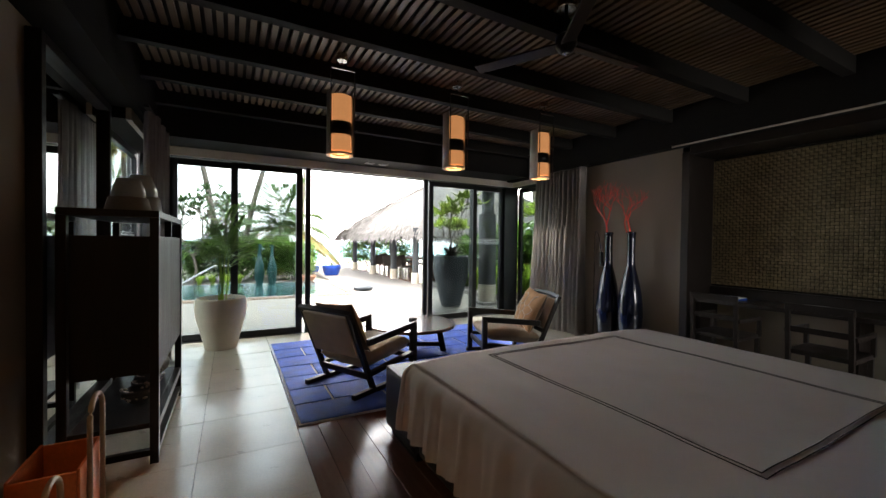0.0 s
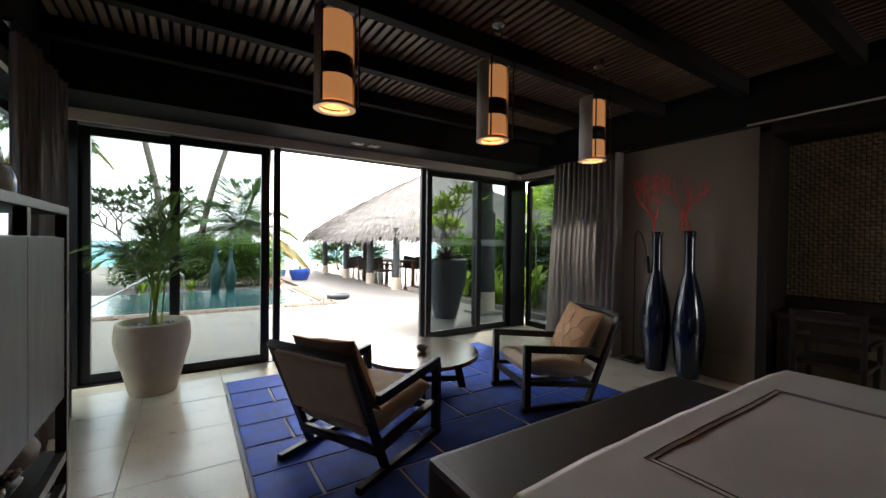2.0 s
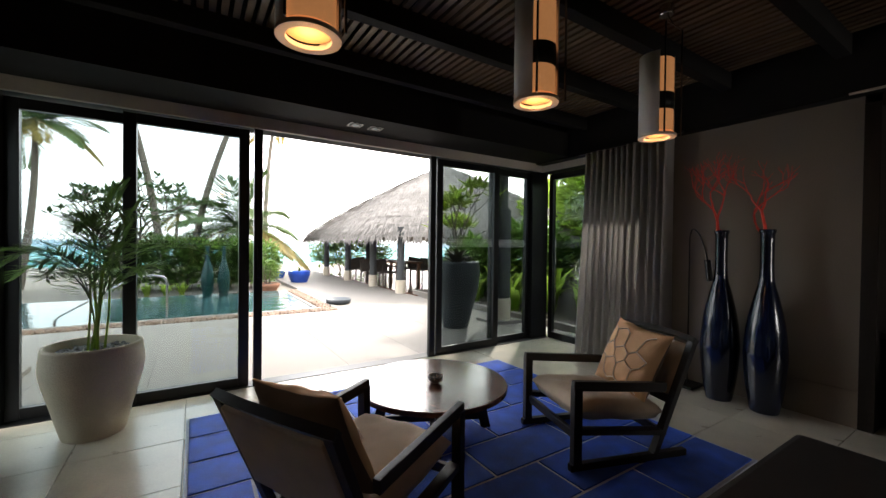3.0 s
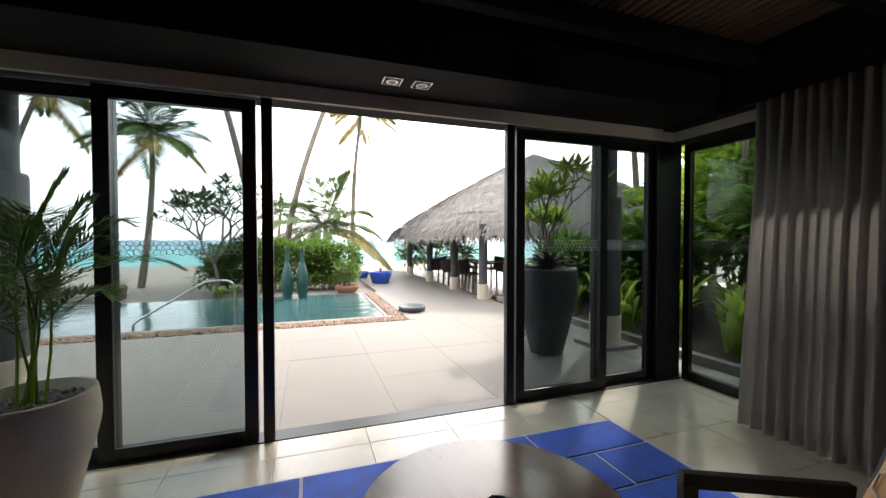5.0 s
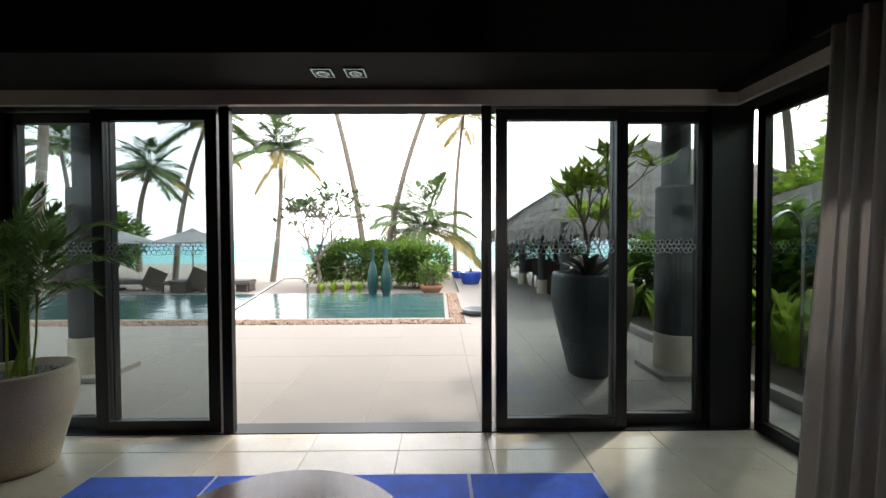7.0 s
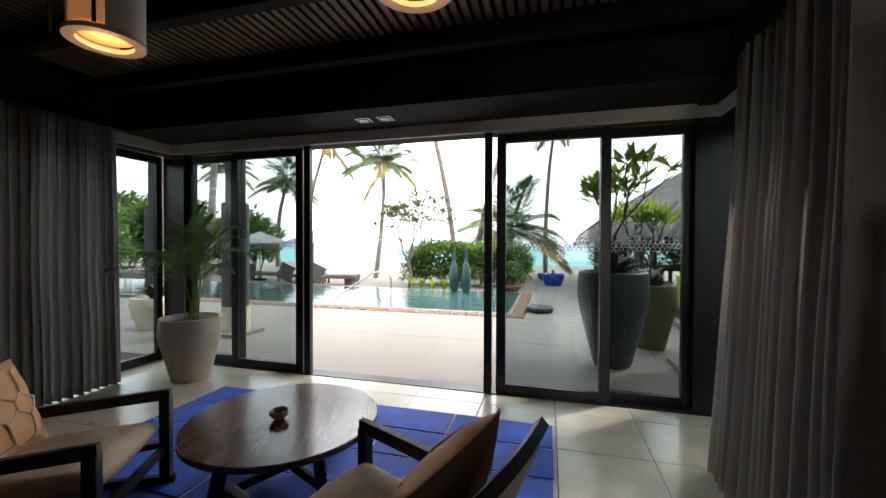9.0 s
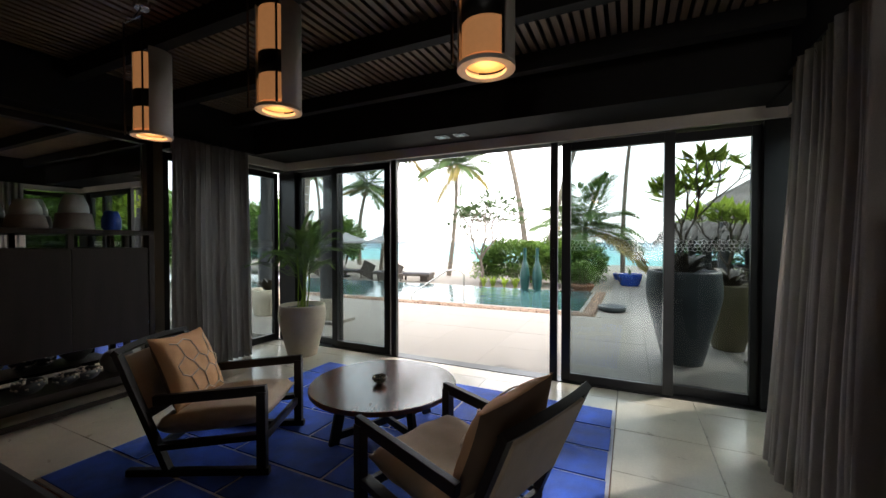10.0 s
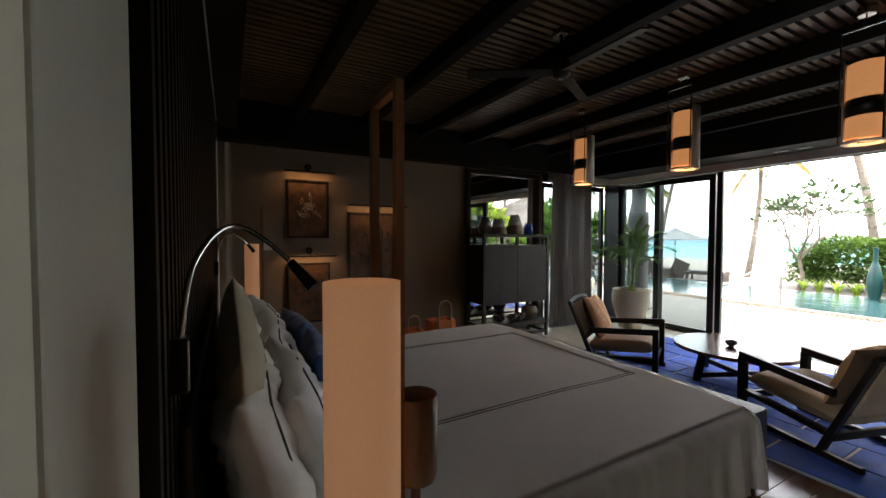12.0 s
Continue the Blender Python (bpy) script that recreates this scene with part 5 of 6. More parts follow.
# ---------- planting and things outdoors ----------
def leafy(name, label, category, center, radii, count, size, material, seed, hollow=0.55, stems=12, group="", square=0.0):
    """A rounded shrub: many leaves in an uneven shell round a tangle of stems."""
    rnd = random.Random(seed)
    t = thing(name, label, category, group, "", pose(*center))
    bm = bmesh.new()
    for k in range(stems):
        a = rnd.uniform(0, 6.28)
        q = Vector((math.cos(a) * radii[0] * rnd.uniform(0.1, 0.85), math.sin(a) * radii[1] * rnd.uniform(0.1, 0.85), radii[2] * rnd.uniform(0.5, 1.5)))
        b0 = Vector((q.x * 0.5, q.y * 0.5, 0.0))
        tube(bm, [b0, (b0 + q) / 2 + Vector((0, 0, 0.08)), q], 0.02, 5, 0.008)
    part("branching", bm, BARK, t)
    s = Soup()
    while count:
        u = Vector((rnd.gauss(0, 1), rnd.gauss(0, 1), rnd.gauss(0, 1))).normalized()
        if u.z < -0.75:
            continue
        lump = 0.82 + 0.3 * noise.noise(Vector((u.x * 2.1 + seed, u.y * 2.1, u.z * 2.1))) + 0.16 * noise.noise(Vector((u.x * 6, u.y * 6 + seed, u.z * 6)))
        if square:
            lump *= 1 + square * ((u.x ** 4 + u.y ** 4 + u.z ** 4) ** -0.25 - 1)
        r = lump * (hollow + (1 - hollow) * rnd.random() ** 0.5)
        p = Vector((u.x * radii[0] * r, u.y * radii[1] * r, radii[2] + u.z * radii[2] * r))
        if p.z < 0.02:
            p.z = rnd.uniform(0.02, 0.25)
        d = Vector((u.x, u.y, u.z * 0.6)) + Vector((rnd.uniform(-1, 1), rnd.uniform(-1, 1), rnd.uniform(-0.6, 0.8))) * 0.9
        ln = size * rnd.uniform(0.6, 1.25)
        s.leaf(p, d, (rnd.uniform(-0.4, 0.4), rnd.uniform(-0.4, 0.4), 1), ln, ln * 0.48, 0.1)
        count -= 1
    s.mesh("foliage", material, t)
    return t


def palm(x, y, h, lean, bow, frond_len, n, seed, label, thick=0.13, old=3, z=-0.1):
    rnd = random.Random(seed)
    t = thing("palm_tree", label, "palm tree", "palm trees", "", pose(x, y, z))
    top = Vector((lean[0], lean[1], h))
    ctrl = [Vector((0, 0, 0)), Vector((bow[0] + lean[0] * 0.25, bow[1] + lean[1] * 0.25, h * 0.33)), Vector((bow[0] * 1.1 + lean[0] * 0.6, bow[1] + lean[1] * 0.6, h * 0.68)), top]
    pts = curve_pts(ctrl, 10)
    bm = bmesh.new()
    segs = len(pts)
    for k in range(segs - 1):
        f0 = 1 - 0.45 * k / segs
        tube(bm, [pts[k], pts[k] + (pts[k + 1] - pts[k]) * 0.97], thick * f0 * 1.04, 10, thick * f0 * 0.95)
    part("trunk", bm, TRUNK, t)
    s, o = Soup(), Soup()
    for k in range(n):
        yaw = 2.4 * k + rnd.uniform(-0.3, 0.3)
        rise = radians(80 - 95 * (k / n) + rnd.uniform(-8, 8))
        tgt = o if k >= n - old else s
        tgt.frond(top, yaw, frond_len * rnd.uniform(0.82, 1.1), rise, rnd.uniform(0.32, 0.6), frond_len * 0.36, frond_len * 0.026, 34, 0.28, rnd)
    s.mesh("crown", PALMLEAF, t)
    if old:
        o.mesh("old_fronds", OLDFROND, t, "yellowed hanging fronds")
    return t


# tall palms along the beach
palm(-2.67, 19.0, 5.0, (0.28, 0.2), (0.12, 0), 2.1, 24, 1, "coconut palm on the beach beside the hedge", 0.11, 3)
palm(-6.35, 19.0, 6.2, (1.15, 0.3), (-0.12, 0), 2.2, 20, 2, "slender coconut palm leaning over the loungers", 0.11, 2)
palm(-11.5, 24.0, 5.2, (0.4, 0.3), (-0.2, 0), 2.5, 22, 3, "coconut palm on the sand", 0.16, 2)
palm(0.74, 20.0, 11.5, (-2.9, 0.4), (0.15, 0), 2.4, 20, 4, "tall thin coconut palm behind the hedge", 0.13, 3)
palm(1.38, 20.0, 9.8, (3.1, 0.4), (-0.2, 0), 2.4, 20, 5, "tall curving coconut palm behind the hedge", 0.13, 3)
palm(4.38, 23.0, 7.6, (0.45, 0.3), (-0.1, 0), 2.3, 15, 6, "tall coconut palm with thin yellowed crown", 0.12, 6)
palm(2.98, 20.0, 2.1, (0.05, 0.1), (0, 0), 3.0, 22, 7, "young coconut palm with yellowing lower fronds", 0.15, 4)
palm(0.6, 30.0, 3.1, (0.2, 0), (0, 0), 2.0, 16, 8, "small palm further down the beach", 0.12, 1)
palm(-15.5, 24.5, 6.5, (-0.6, 0.3), (0.2, 0), 2.4, 22, 9, "coconut palm at the beach edge", 0.14, 2)
palm(-6.5, 14.0, 8.2, (0.9, -0.3), (0.1, 0), 2.4, 20, 10, "tall coconut palm over the pool terrace", 0.13, 2)
palm(13.5, 15.0, 6.5, (-0.5, 0), (0.1, 0), 2.6, 22, 11, "coconut palm behind the pavilion", 0.14, 3)
# added in the sun's path: its sparse unseen crown dapples the floor
palm(12.4, 11.9, 8.0, (0.0, 0.2), (0.1, 0), 2.3, 9, 12, "palm added over the side garden to dapple the sun", 0.12, 2)

# the island hedge beside the pool
leafy("hedge", "dense green naupaka hedge behind the pool", "hedge", (1.35, 17.0, -0.1), (2.15, 1.05, 0.80), 10000, 0.17, LEAF, 21, square=0.9)
leafy("hedge", "dense green naupaka hedge behind the pool", "hedge", (3.1, 16.9, -0.1), (0.95, 0.85, 0.72), 3800, 0.16, LEAF, 22, square=0.9)


def grass_tuft(x, y, z, h, n, seed, material, label, w=0.03, spread=0.8, name="strap_plant", group="strap leaved plants"):
    rnd = random.Random(seed)
    t = thing(name, label, "plant", group, "", pose(x, y, z))
    s = Soup()
    for _ in range(n):
        a = rnd.uniform(0, 6.28)
        b0 = Vector((rnd.uniform(-1, 1), rnd.uniform(-1, 1), 0)) * h * 0.1
        hh, rr = h * rnd.uniform(0.6, 1.1), spread * h * rnd.uniform(0.25, 1)
        s.strap([b0 + Vector((math.cos(a) * rr * q ** 1.6, math.sin(a) * rr * q ** 1.6, hh * (q * 1.25 - 0.45 * q ** 3))) for q in (0, 0.2, 0.4, 0.6, 0.8, 1.0)], w * rnd.uniform(0.8, 1.2))
    s.mesh("leaves", material, t)
    return t


for i, (x, y) in enumerate(((0.55, 15.55), (0.95, 15.5), (1.3, 15.6), (0.2, 15.6))):
    grass_tuft(x, y, -0.1, 0.42, 40, 50 + i, BRIGHT, "low lime green strap leaved plant by the pool", 0.035)


def branching(x, y, z, h, spread, depth, seed, label, leaf_len, material, leaves_per, leaf_w=0.4, name="frangipani_tree", thick=0.07, rise=0.12):
    rnd = random.Random(seed)
    t = thing(name, label, "tree", "frangipani trees", "", pose(x, y, z))
    bm, s = bmesh.new(), Soup()

    def grow(p, d, ln, r, k):
        mid = p + d * ln * 0.5 + Vector((rnd.uniform(-1, 1), rnd.uniform(-1, 1), 0)) * ln * 0.08
        q = p + d * ln
        tube(bm, [p, mid, q], r, 6, r * 0.72)
        if k == 0:
            for j in range(leaves_per):
                a = 6.28 * j / leaves_per + rnd.uniform(-0.3, 0.3)
                dd = Vector((math.cos(a), math.sin(a), rnd.uniform(-0.15, 0.9))) + d * 0.3
                l_ = leaf_len * rnd.uniform(0.7, 1.15)
                s.leaf(q - d * rnd.uniform(0, 0.06), dd, (0, 0, 1), l_, l_ * leaf_w, -0.08)
            return
        forks = 3 if k == depth else rnd.choice((2, 2, 3))
        turn = rnd.uniform(0, 6.28)
        for j in range(forks):
            a = turn + 6.28 * j / forks + rnd.uniform(-0.5, 0.5)
            nd = (d + Vector((math.cos(a) * spread, math.sin(a) * spread, rise + rnd.uniform(-0.15, 0.2)))).normalized()
            grow(q, nd, ln * rnd.uniform(0.66, 0.9), r * 0.72, k - 1)
    grow(Vector((0, 0, 0)), Vector((rnd.uniform(-0.1, 0.1), rnd.uniform(-0.1, 0.1), 1)).normalized(), h, thick, depth)
    part("branchwork", bm, BARK, t, "grey forked branches")
    s.mesh("leaves", material, t)
    return t


branching(0.05, 15.7, -0.1, 0.92, 0.78, 5, 36, "sparse frangipani tree with forked grey branches by the pool", 0.27, FRANGI, 6, thick=0.06)

# teal vases at the pool edge, pots, fire bowl
for x in (1.86, 2.22):
    tall_vase(x, 14.6, TEAL, "tall teal glazed bottle vase at the pool edge", 1.28, "garden_vase", "teal garden vases", 0.145).location.z = -0.046
pot(3.4, 15.5, -0.11, 0.33, 0.26, TERRA, "wide terracotta pot with a grey shrub", belly=1.0)
leafy("shrub", "small grey green shrub in the terracotta pot", "shrub", (3.4, 15.5, 0.08), (0.42, 0.42, 0.42), 900, 0.1, LEAF, 24, 0.3, stems=8)
pot(4.68, 17.3, -0.03, 0.37, 0.40, COBALT, "wide cobalt blue glazed pot on the path", base=0.7, belly=1.0)
grass_tuft(4.68, 17.3, 0.32, 0.3, 16, 71, LEAF, "small spiky plant in the blue pot", 0.03)
pot(4.35, 19.3, -0.03, 0.24, 0.26, COBALT, "smaller cobalt blue glazed pot on the path", base=0.7, belly=1.0)
fb = thing("fire_bowl", "low dark stone bowl on the terrace", "bowl", "", "", pose(4.36, 11.85, -0.026))
part("bowl", lathe(bmesh.new(), [(0.2, 0), (0.27, 0.03), (0.28, 0.11), (0.26, 0.115), (0.22, 0.06), (0.001, 0.05)], 32), DARKPOT, fb, smooth=True)

# big planters beyond the glass
pot(5.26, 8.42, -0.028, 0.38, 1.10, DARKPOT, "tall charcoal glazed planter on the terrace", base=0.52, belly=1.02)
grass_tuft(5.26, 8.42, 0.94, 0.4, 60, 72, DARKLEAF, "bronze bromeliads round the planter's rim", 0.07, 1.1)
branching(5.26, 8.42, 0.94, 0.40, 0.52, 4, 41, "lime leaved frangipani in the charcoal planter", 0.25, BRIGHT, 5, 0.34, "potted_frangipani", 0.024, 0.22)
pot(5.88, 9.35, -0.028, 0.31, 0.88, OLIVEPOT, "tall olive brown planter on the terrace", base=0.55, belly=1.02)
grass_tuft(5.88, 9.35, 0.72, 0.4, 50, 73, DARKLEAF, "bronze bromeliads in the olive planter", 0.07, 1.1)
branching(5.88, 9.35, 0.72, 0.36, 0.52, 4, 47, "lime leaved frangipani in the olive planter", 0.25, BRIGHT, 5, 0.34, "potted_frangipani", 0.022, 0.22)
pot(-1.75, 8.5, -0.028, 0.36, 0.52, CONCRETE, "cream cast stone planter on the side terrace", base=0.72)
grass_tuft(-1.75, 8.5, 0.4, 0.35, 50, 74, DARKLEAF, "bronze bromeliads in the cream planter", 0.07, 1.1)

# pool handrail
rl = thing("pool_handrail", "bent steel pool handrail", "handrail")
pts = [Vector((1.17, 11.52, -0.3)), Vector((1.17, 11.52, 0.56))] + curve_pts([(1.17, 11.52, 0.62), (1.12, 11.52, 0.71), (0.98, 11.53, 0.745), (0.72, 11.55, 0.73)], 6) + [Vector((-0.2, 11.6, 0.16))] + curve_pts([(-0.24, 11.6, 0.13), (-0.29, 11.6, 0.08), (-0.3, 11.6, 0.0)], 4) + [Vector((-0.3, 11.6, -0.3))]
part("bar", tube(bmesh.new(), pts, 0.02, 10), METAL, rl, smooth=True)

# parasols and loungers
def parasol(x, y, z, h, r):
    p = thing("parasol", "open grey canvas beach parasol", "parasol", "parasols", "", pose(x, y, z))
    part("pole", lathe(bmesh.new(), [(0.025, 0), (0.025, h)], 12), METAL, p)
    part("base", lathe(bmesh.new(), [(0.25, 0), (0.25, 0.06), (0.04, 0.08)], 20), BLACKMETAL, p)
    part("canopy", lathe(bmesh.new(), [(r, h - 0.42), (r * 0.98, h - 0.38), (r * 0.5, h - 0.17), (0.16, h - 0.02), (0.14, h - 0.03), (r * 0.5, h - 0.2), (r, h - 0.42)], 8), UMBRELLA, p, "grey canvas canopy")
    part("vent", lathe(bmesh.new(), [(0.2, h - 0.02), (0.03, h + 0.06), (0.01, h + 0.09)], 8), UMBRELLA, p, "small vent cap")


parasol(-4.15, 16.6, -0.1, 1.88, 1.17)
parasol(-6.65, 16.7, -0.1, 1.88, 1.2)


def lounger(x, y, yaw):
    l = thing("sun_lounger", "low dark wicker sun lounger with a raised back", "sun lounger", "sun loungers", "", pose(x, y, -0.1, 0, 0, yaw))
    part("frame", bx(-0.1, 1.2, -0.32, 0.32, 0.22, 0.3, bevel=0.01), WICKER, l)
    part("backrest", rod(bmesh.new(), (-0.1, 0, 0.27), (-0.6, 0, 0.5), 0.62, 0.05), WICKER, l, "raised backrest")
    part("mattress", bx(0.1, 1.18, -0.29, 0.29, 0.3, 0.35, bevel=0.015), CHARCOAL, l, "dark pad")
    for lx in (0.0, 1.1):
        for ly in (-0.26, 0.26):
            part("leg", bx(lx - 0.03, lx + 0.03, ly - 0.03, ly + 0.03, 0, 0.22), WICKER, l)


for x, y in ((-4.7, 16.2), (-3.3, 16.1), (-6.6, 16.4), (-7.9, 16.6)):
    lounger(x, y, 8)
for x, y in ((-2.35, 16.3), (-4.05, 15.95)):
    t = thing("beach_table", "small dark cube table beside the loungers", "side table", "beach tables", "", pose(x, y, -0.1))
    part("top", bx(-0.22, 0.22, -0.22, 0.22, 0.3, 0.34, bevel=0.006), WICKER, t)
    part("body", bx(-0.2, 0.2, -0.2, 0.2, 0.0, 0.3, bevel=0.006), WICKER, t)


# thatched pavilions
def thatched(name, cx, cy, hx, hy, eave, apex, label, posts, seed, ridge=0.0):
    rnd = random.Random(seed)
    t = thing(name, label, "pavilion", "thatched pavilions", "", pose(cx, cy, -0.03))
    bm = bmesh.new()
    tiers = 14
    for k in range(tiers):
        a0, a1 = k / tiers, (k + 1) / tiers
        ring = []
        for f, dz in ((1 - a0 + 0.012, -0.03), (1 - a1, 0.0)):
            q = a0 if dz else a1
            zz = eave + (apex - eave) * (q ** 0.82) + dz
            c = []
            sx, sy = hx * f, hy * f + ridge * (1 - f)
            for e in range(32):
                an = 2 * math.pi * (e + 0.5) / 32
                ca, sa = math.cos(an), math.sin(an)
                m_ = (abs(ca) ** 5 + abs(sa) ** 5) ** (-1 / 5)
                c.append(bm.verts.new((sx * ca * m_ + rnd.uniform(-0.02, 0.02), sy * sa * m_ + rnd.uniform(-0.02, 0.02), zz + rnd.uniform(-0.015, 0.015))))
            ring.append(c)
        for e in range(32):
            j = (e + 1) % 32
            bm.faces.new((ring[0][e], ring[0][j], ring[1][j], ring[1][e]))
    part("roof", bm, THATCH, t, "grey palm thatch roof")
    s = Soup()
    for _ in range(int(9000 * (hx + hy) / 9)):
        an = rnd.uniform(0, 2 * math.pi)
        ca, sa = math.cos(an), math.sin(an)
        m_ = (abs(ca) ** 5 + abs(sa) ** 5) ** (-1 / 5)
        q = rnd.random() ** 2.2 * 0.9
        f = 1 - q + 0.01
        p = Vector((hx * f * ca * m_, (hy * f + ridge * (1 - f)) * sa * m_, eave + (apex - eave) * (q ** 0.82) + 0.03))
        out = Vector((ca, sa, -0.75 - 0.9 * (q < 0.03)))
        s.leaf(p, out + Vector((rnd.uniform(-0.25, 0.25), rnd.uniform(-0.25, 0.25), 0)), (0, 0, 1), rnd.uniform(0.22, 0.42), 0.04, 0.02)
    s.mesh("thatch_fringe", THATCH, t, "ragged thatch tufts", "stuff")
    for px, py in posts:
        pst = part("post", lathe(bmesh.new(), [(0.11, 0.36), (0.105, eave + 0.25)], 16, (px - cx, py - cy, 0)), COLUMN, t)
        part("footing", lathe(bmesh.new(), [(0.14, 0), (0.14, 0.36), (0.12, 0.37)], 16, (px - cx, py - cy, 0)), CONCRETE, pst, "pale stone footing")
    return t


thatched("dining_pavilion", 10.7, 17.4, 5.05, 5.3, 1.60, 4.82, "open dining pavilion under a grey palm thatch roof", [(6.45, 12.9), (6.45, 14.9), (6.4, 17.2), (6.35, 19.8), (8.6, 13.0), (8.6, 20.8), (14.5, 13.0), (14.5, 20.8)], 61)
thatched("bath_pavilion", 10.9, 11.2, 2.5, 1.9, 1.55, 2.6, "small thatched bathing hut in the garden", [(9.0, 9.8), (9.0, 12.6), (12.8, 9.8), (12.8, 12.6)], 62)
structure("pavilion_deck", bx(6.56, 15.5, 12.2, 21.8, -0.3, -0.01), WOODFLOOR, "dark timber deck of the pavilion", "deck")
dt = thing("outdoor_table", "long dark timber dining table under the thatch", "table", "", "", pose(7.9, 16.4, -0.01))
part("tabletop", bx(-0.5, 0.5, -1.3, 1.3, 0.68, 0.74, bevel=0.008), POSTWOOD, dt)
for x in (-0.42, 0.42):
    for y in (-1.15, 1.15):
        part("leg", bx(x - 0.05, x + 0.05, y - 0.05, y + 0.05, 0, 0.68), POSTWOOD, dt)
for i, (x, y, a) in enumerate(((7.1, 17.3, 0), (7.1, 16.2, 0), (7.1, 15.3, 0), (8.8, 16.0, 180), (8.8, 17.0, 180))):
    ch = thing("outdoor_chair", "dark wicker armchair at the outdoor table", "chair", "outdoor chairs", "", pose(x, y, -0.01, 0, 0, a))
    part("seat", bx(-0.28, 0.28, -0.3, 0.3, 0.36, 0.43, bevel=0.012), WICKER, ch)
    part("backrest", rod(bmesh.new(), (-0.26, 0, 0.4), (-0.33, 0, 0.82), 0.6, 0.05), WICKER, ch)
    for sy in (-0.28, 0.28):
        part("armrest", bx(-0.28, 0.28, sy - 0.03, sy + 0.03, 0.58, 0.63, bevel=0.006), WICKER, ch)
        for sx in (-0.25, 0.25):
            part("leg", bx(sx - 0.025, sx + 0.025, sy - 0.025, sy + 0.025, 0, 0.58), WICKER, ch)
leafy("shrub", "lush green shrubs behind the pavilion", "shrub", (8.5, 22.6, -0.1), (2.6, 1.0, 0.9), 3500, 0.22, LEAF, 25)

# side garden
rg = random.Random(8)
for i in range(44):
    x, y = 6.95 + rg.random() ** 1.5 * 2.6, rg.uniform(4.3, 11.6)
    grass_tuft(x, y, 0.03, rg.uniform(0.75, 1.25), 20, 100 + i, BRIGHT if i % 3 else LEAF, "broad strap leaved lily in the planting bed", 0.10, 0.62)
for i, (x, y, r, h) in enumerate(((8.4, 5.6, 1.1, 1.3), (9.6, 7.4, 1.5, 1.7), (9.0, 4.2, 1.4, 1.8), (8.2, 9.6, 0.9, 1.0), (12.2, 8.2, 2.4, 3.2), (13.5, 4.6, 2.4, 3.0), (12.5, 12.5, 1.6, 1.9), (7.9, 11.6, 0.8, 0.8), (10.6, 9.3, 1.5, 2.3), (11.0, 6.6, 1.7, 2.5))):
    leafy("garden_shrub", "tall leafy tropical shrub in the side garden", "shrub", (x, y, 0.03), (r, r, h), int(1300 * r * h + 600), 0.3, LEAF if i % 2 else BRIGHT, 80 + i, 0.4, group="garden shrubs")
for i, (x, y, h) in enumerate(((8.3, 6.2, 1.9), (8.7, 10.2, 1.7), (7.6, 5.3, 2.0), (8.9, 8.4, 3.5), (9.8, 7.2, 4.0))):
    t = thing("screw_pine", "screw pine with long drooping green leaves", "tree", "screw pines", "", pose(x, y, 0.03))
    part("trunk", tube(bmesh.new(), [(0, 0, 0), (0.05, 0.02, h * 0.5), (0, 0, h)], 0.05, 8, 0.04), TRUNK, t)
    rs = random.Random(90 + i)
    s = Soup()
    for _ in range(90):
        a, e = rs.uniform(0, 6.28), rs.uniform(0.2, 1.2)
        L = rs.uniform(0.7, 1.15)
        s.strap([Vector((math.cos(a) * L * q * math.cos(e), math.sin(a) * L * q * math.cos(e), h + L * (q * math.sin(e) - 0.75 * q * q))) for q in (0, 0.2, 0.4, 0.6, 0.8, 1.0)], 0.055)
    s.mesh("leaves", PALMLEAF, t)
sh = thing("outdoor_shower", "curved chrome outdoor shower pipe in the garden", "shower", "", "", pose(7.35, 8.15, 0.03))
part("pipe", tube(bmesh.new(), [Vector((0, 0, 0)), Vector((0, 0, 1.0))] + curve_pts([(0, 0, 1.45), (-0.04, 0.0, 1.6), (-0.15, 0.01, 1.68), (-0.27, 0.02, 1.62), (-0.3, 0.02, 1.52)], 8), 0.016, 10), METAL, sh, smooth=True)

# trees to the west, beyond the terrace, and a garden wall behind the planting
for i, (x, y, r, h) in enumerate(((-9.5, 11.0, 2.4, 1.5), (-12.5, 13.0, 2.6, 1.9), (-7.5, 6.5, 2.2, 2.2), (-11.0, 17.5, 2.0, 1.3), (-14, 8.0, 3.0, 2.8), (-5.6, 4.6, 1.6, 1.9), (-12.5, 18.0, 2.3, 2.0), (-10.0, 20.0, 1.6, 1.6), (-15.8, 17.5, 2.5, 2.2))):
    leafy("garden_shrub", "broad green beach shrub beside the terrace", "shrub", (x, y, -0.1), (r, r, h), int(900 * r * h + 800), 0.32, LEAF, 130 + i, 0.45, group="garden shrubs")
structure("garden_wall_west", bx(-6.0, -5.8, -8, 4.0, -0.3, 2.4), PLASTER, "plain garden wall", "wall")
structure("garden_wall_east", bx(15.8, 16.0, -8, 12.0, -0.3, 2.6), PLASTER, "plain garden wall", "wall")

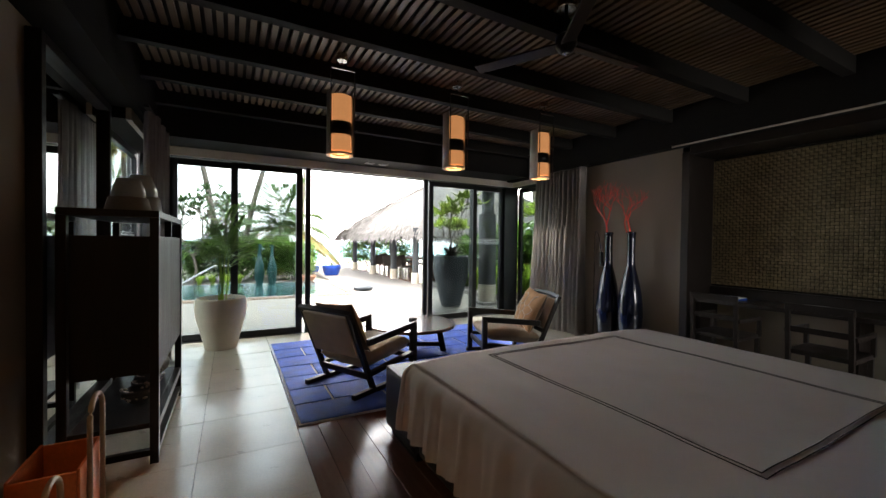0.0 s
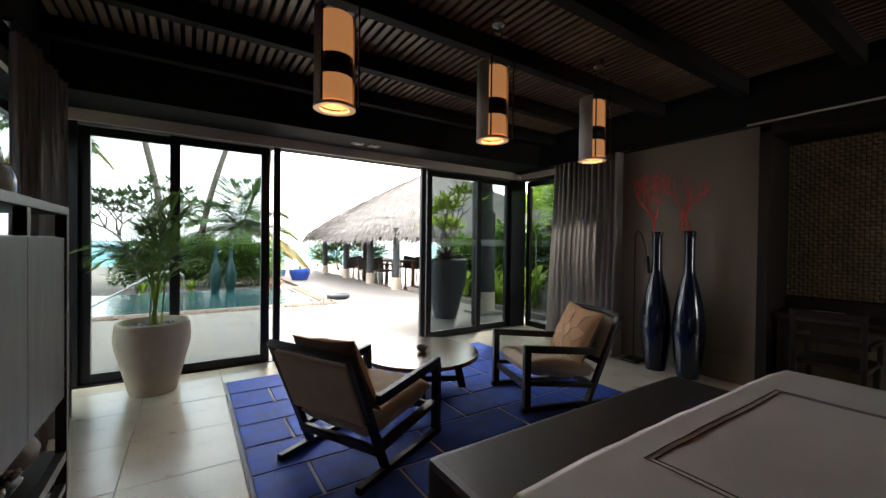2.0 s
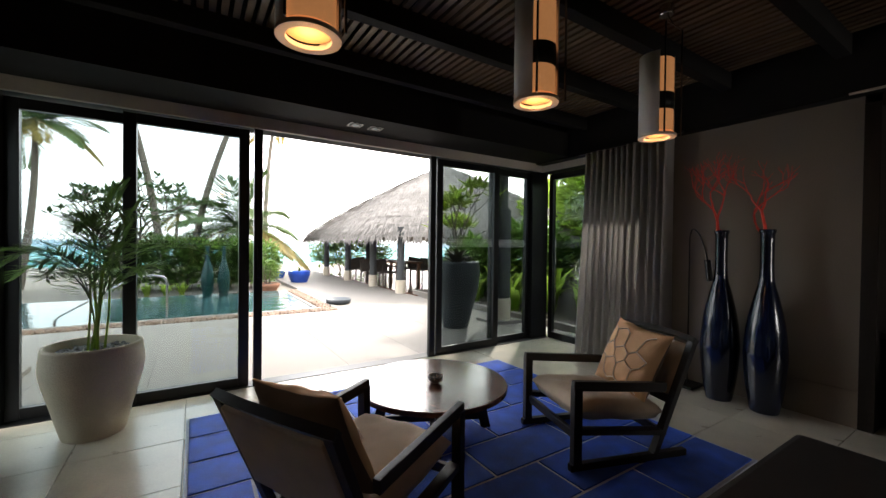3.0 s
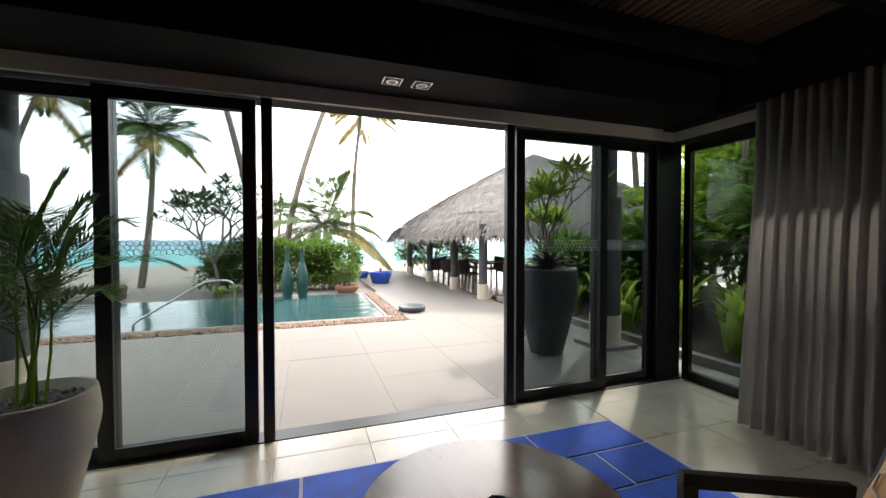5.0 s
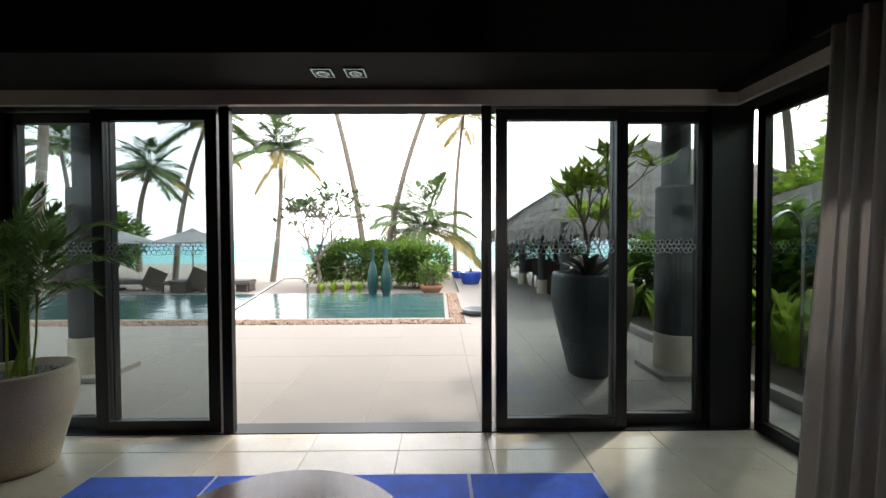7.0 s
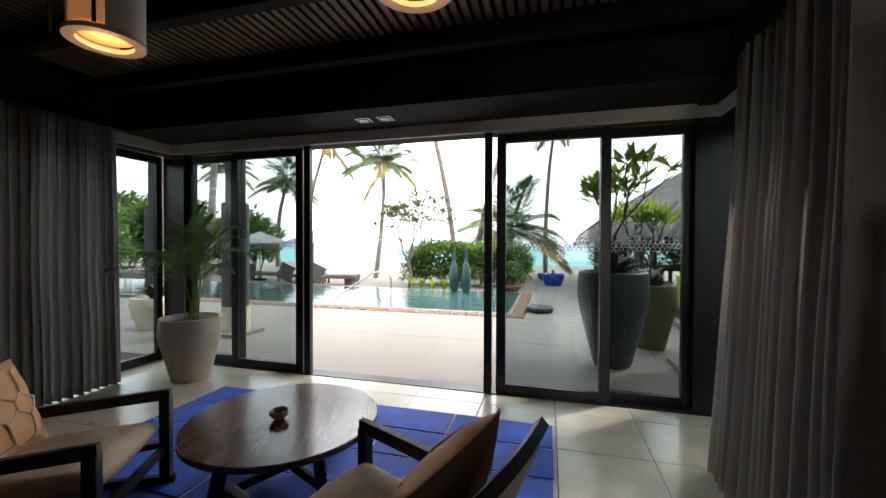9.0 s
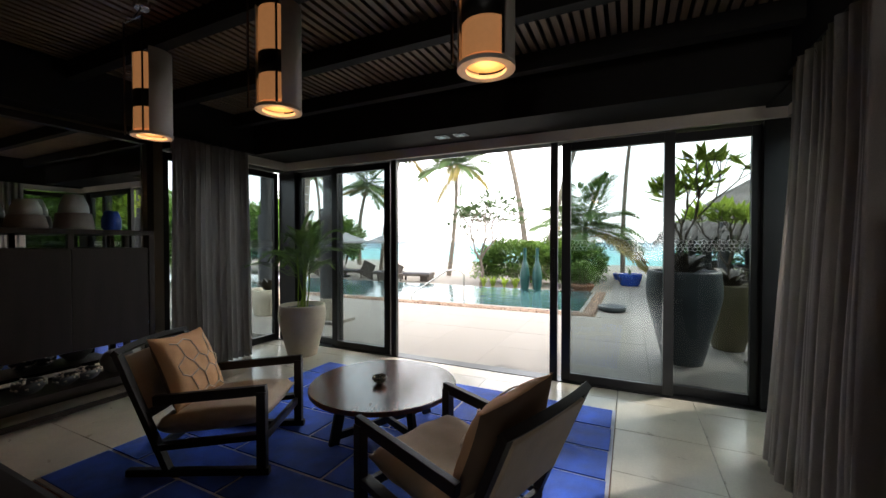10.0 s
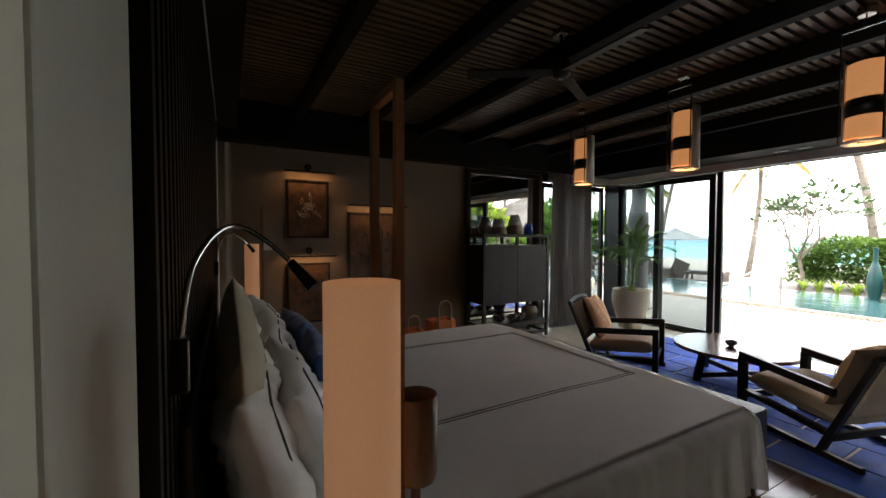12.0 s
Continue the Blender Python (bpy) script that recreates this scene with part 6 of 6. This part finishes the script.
# ---------- pieces of the floors ----------
def tiles(parent, x0, x1, y0, y1, sx, sy, ox, oy, z0, z1, material, gap, rnd, skip=None, name="tile", stagger=0.0):
    """Stone slabs, each an object of its own on shared meshes, cut at the borders."""
    cache = {}
    j = 0
    y = oy - math.ceil((oy - y0) / sy) * sy
    while y < y1 - 1e-4:
        off = stagger * sx * (j % 2)
        x = ox + off - math.ceil((ox + off - x0) / sx) * sx
        while x < x1 - 1e-4:
            a0, a1, b0, b1 = max(x, x0), min(x + sx, x1), max(y, y0), min(y + sy, y1)
            if a1 - a0 > 0.03 and b1 - b0 > 0.03 and not (skip and skip((a0 + a1) / 2, (b0 + b1) / 2)):
                w, d = round(a1 - a0, 3), round(b1 - b0, 3)
                if (w, d) not in cache:
                    bm = bmesh.new()
                    box(bm, -w / 2 + gap, w / 2 - gap, -d / 2 + gap, d / 2 - gap, z0, z1)
                    top = [e for e in bm.edges if all(v.co.z > z1 - 1e-5 for v in e.verts)]
                    bmesh.ops.bevel(bm, geom=top, offset=0.002, segments=1, affect='EDGES')
                    me = bpy.data.meshes.new(name)
                    bm.to_mesh(me)
                    bm.free()
                    me.materials.append(material)
                    cache[(w, d)] = me
                o = new(name, cache[(w, d)])
                o.parent = parent
                o.location = ((a0 + a1) / 2, (b0 + b1) / 2, rnd.uniform(-0.0008, 0.0008))
            x += sx
        y += sy
        j += 1


rt = random.Random(2)
fs = thing("floor_stone", "honed cream limestone floor slabs round the rug", "floor", "", "structure")
wood_zone = lambda x, y: 1.52 < x < 4.60 and y < 6.5
tiles(fs, XL, 1.52, 0.3, 7.08, 0.6, 0.6, 0.92, 3.84, -0.012, 0.0, STONE, 0.0015, rt)
tiles(fs, 4.60, 6.0, 0.3, 7.08, 0.6, 0.6, 4.60, 3.84, -0.012, 0.0, STONE, 0.0015, rt)
tiles(fs, 1.52, 4.60, 6.24, 7.08, 0.615, 0.6, 1.52, 6.24, -0.012, 0.0, STONE, 0.0015, rt)
fw = thing("floor_wood", "dark polished timber boards under the bed", "floor", "", "structure")
tiles(fw, 1.52, 4.60, 0.9, 6.24, 0.14, 2.0, 1.52, 0.9, -0.012, -0.001, WOODFLOOR, 0.0006, rt, name="board", stagger=0.0)
ts = thing("terrace_stone", "pale limestone terrace slabs", "terrace", "", "structure")
tiles(ts, -6.0, 6.1, 7.24, 10.95, 0.92, 0.92, 2.13, 7.24, -0.03, -0.014, TERRACE, 0.0006, rt, name="slab")
structure("terrace_far", bx(-12, -6.0, 7.24, 10.95, -0.03, -0.014), TERRACE, "pale limestone terrace further along", "terrace")
# rug patches
tiles(rug, 1.54, 4.585, 4.06, 6.55, 0.76, 0.3555, 1.54, 4.06, 0.009, 0.016, RUGBLUE, 0.010, rt, name="patch", stagger=0.42)
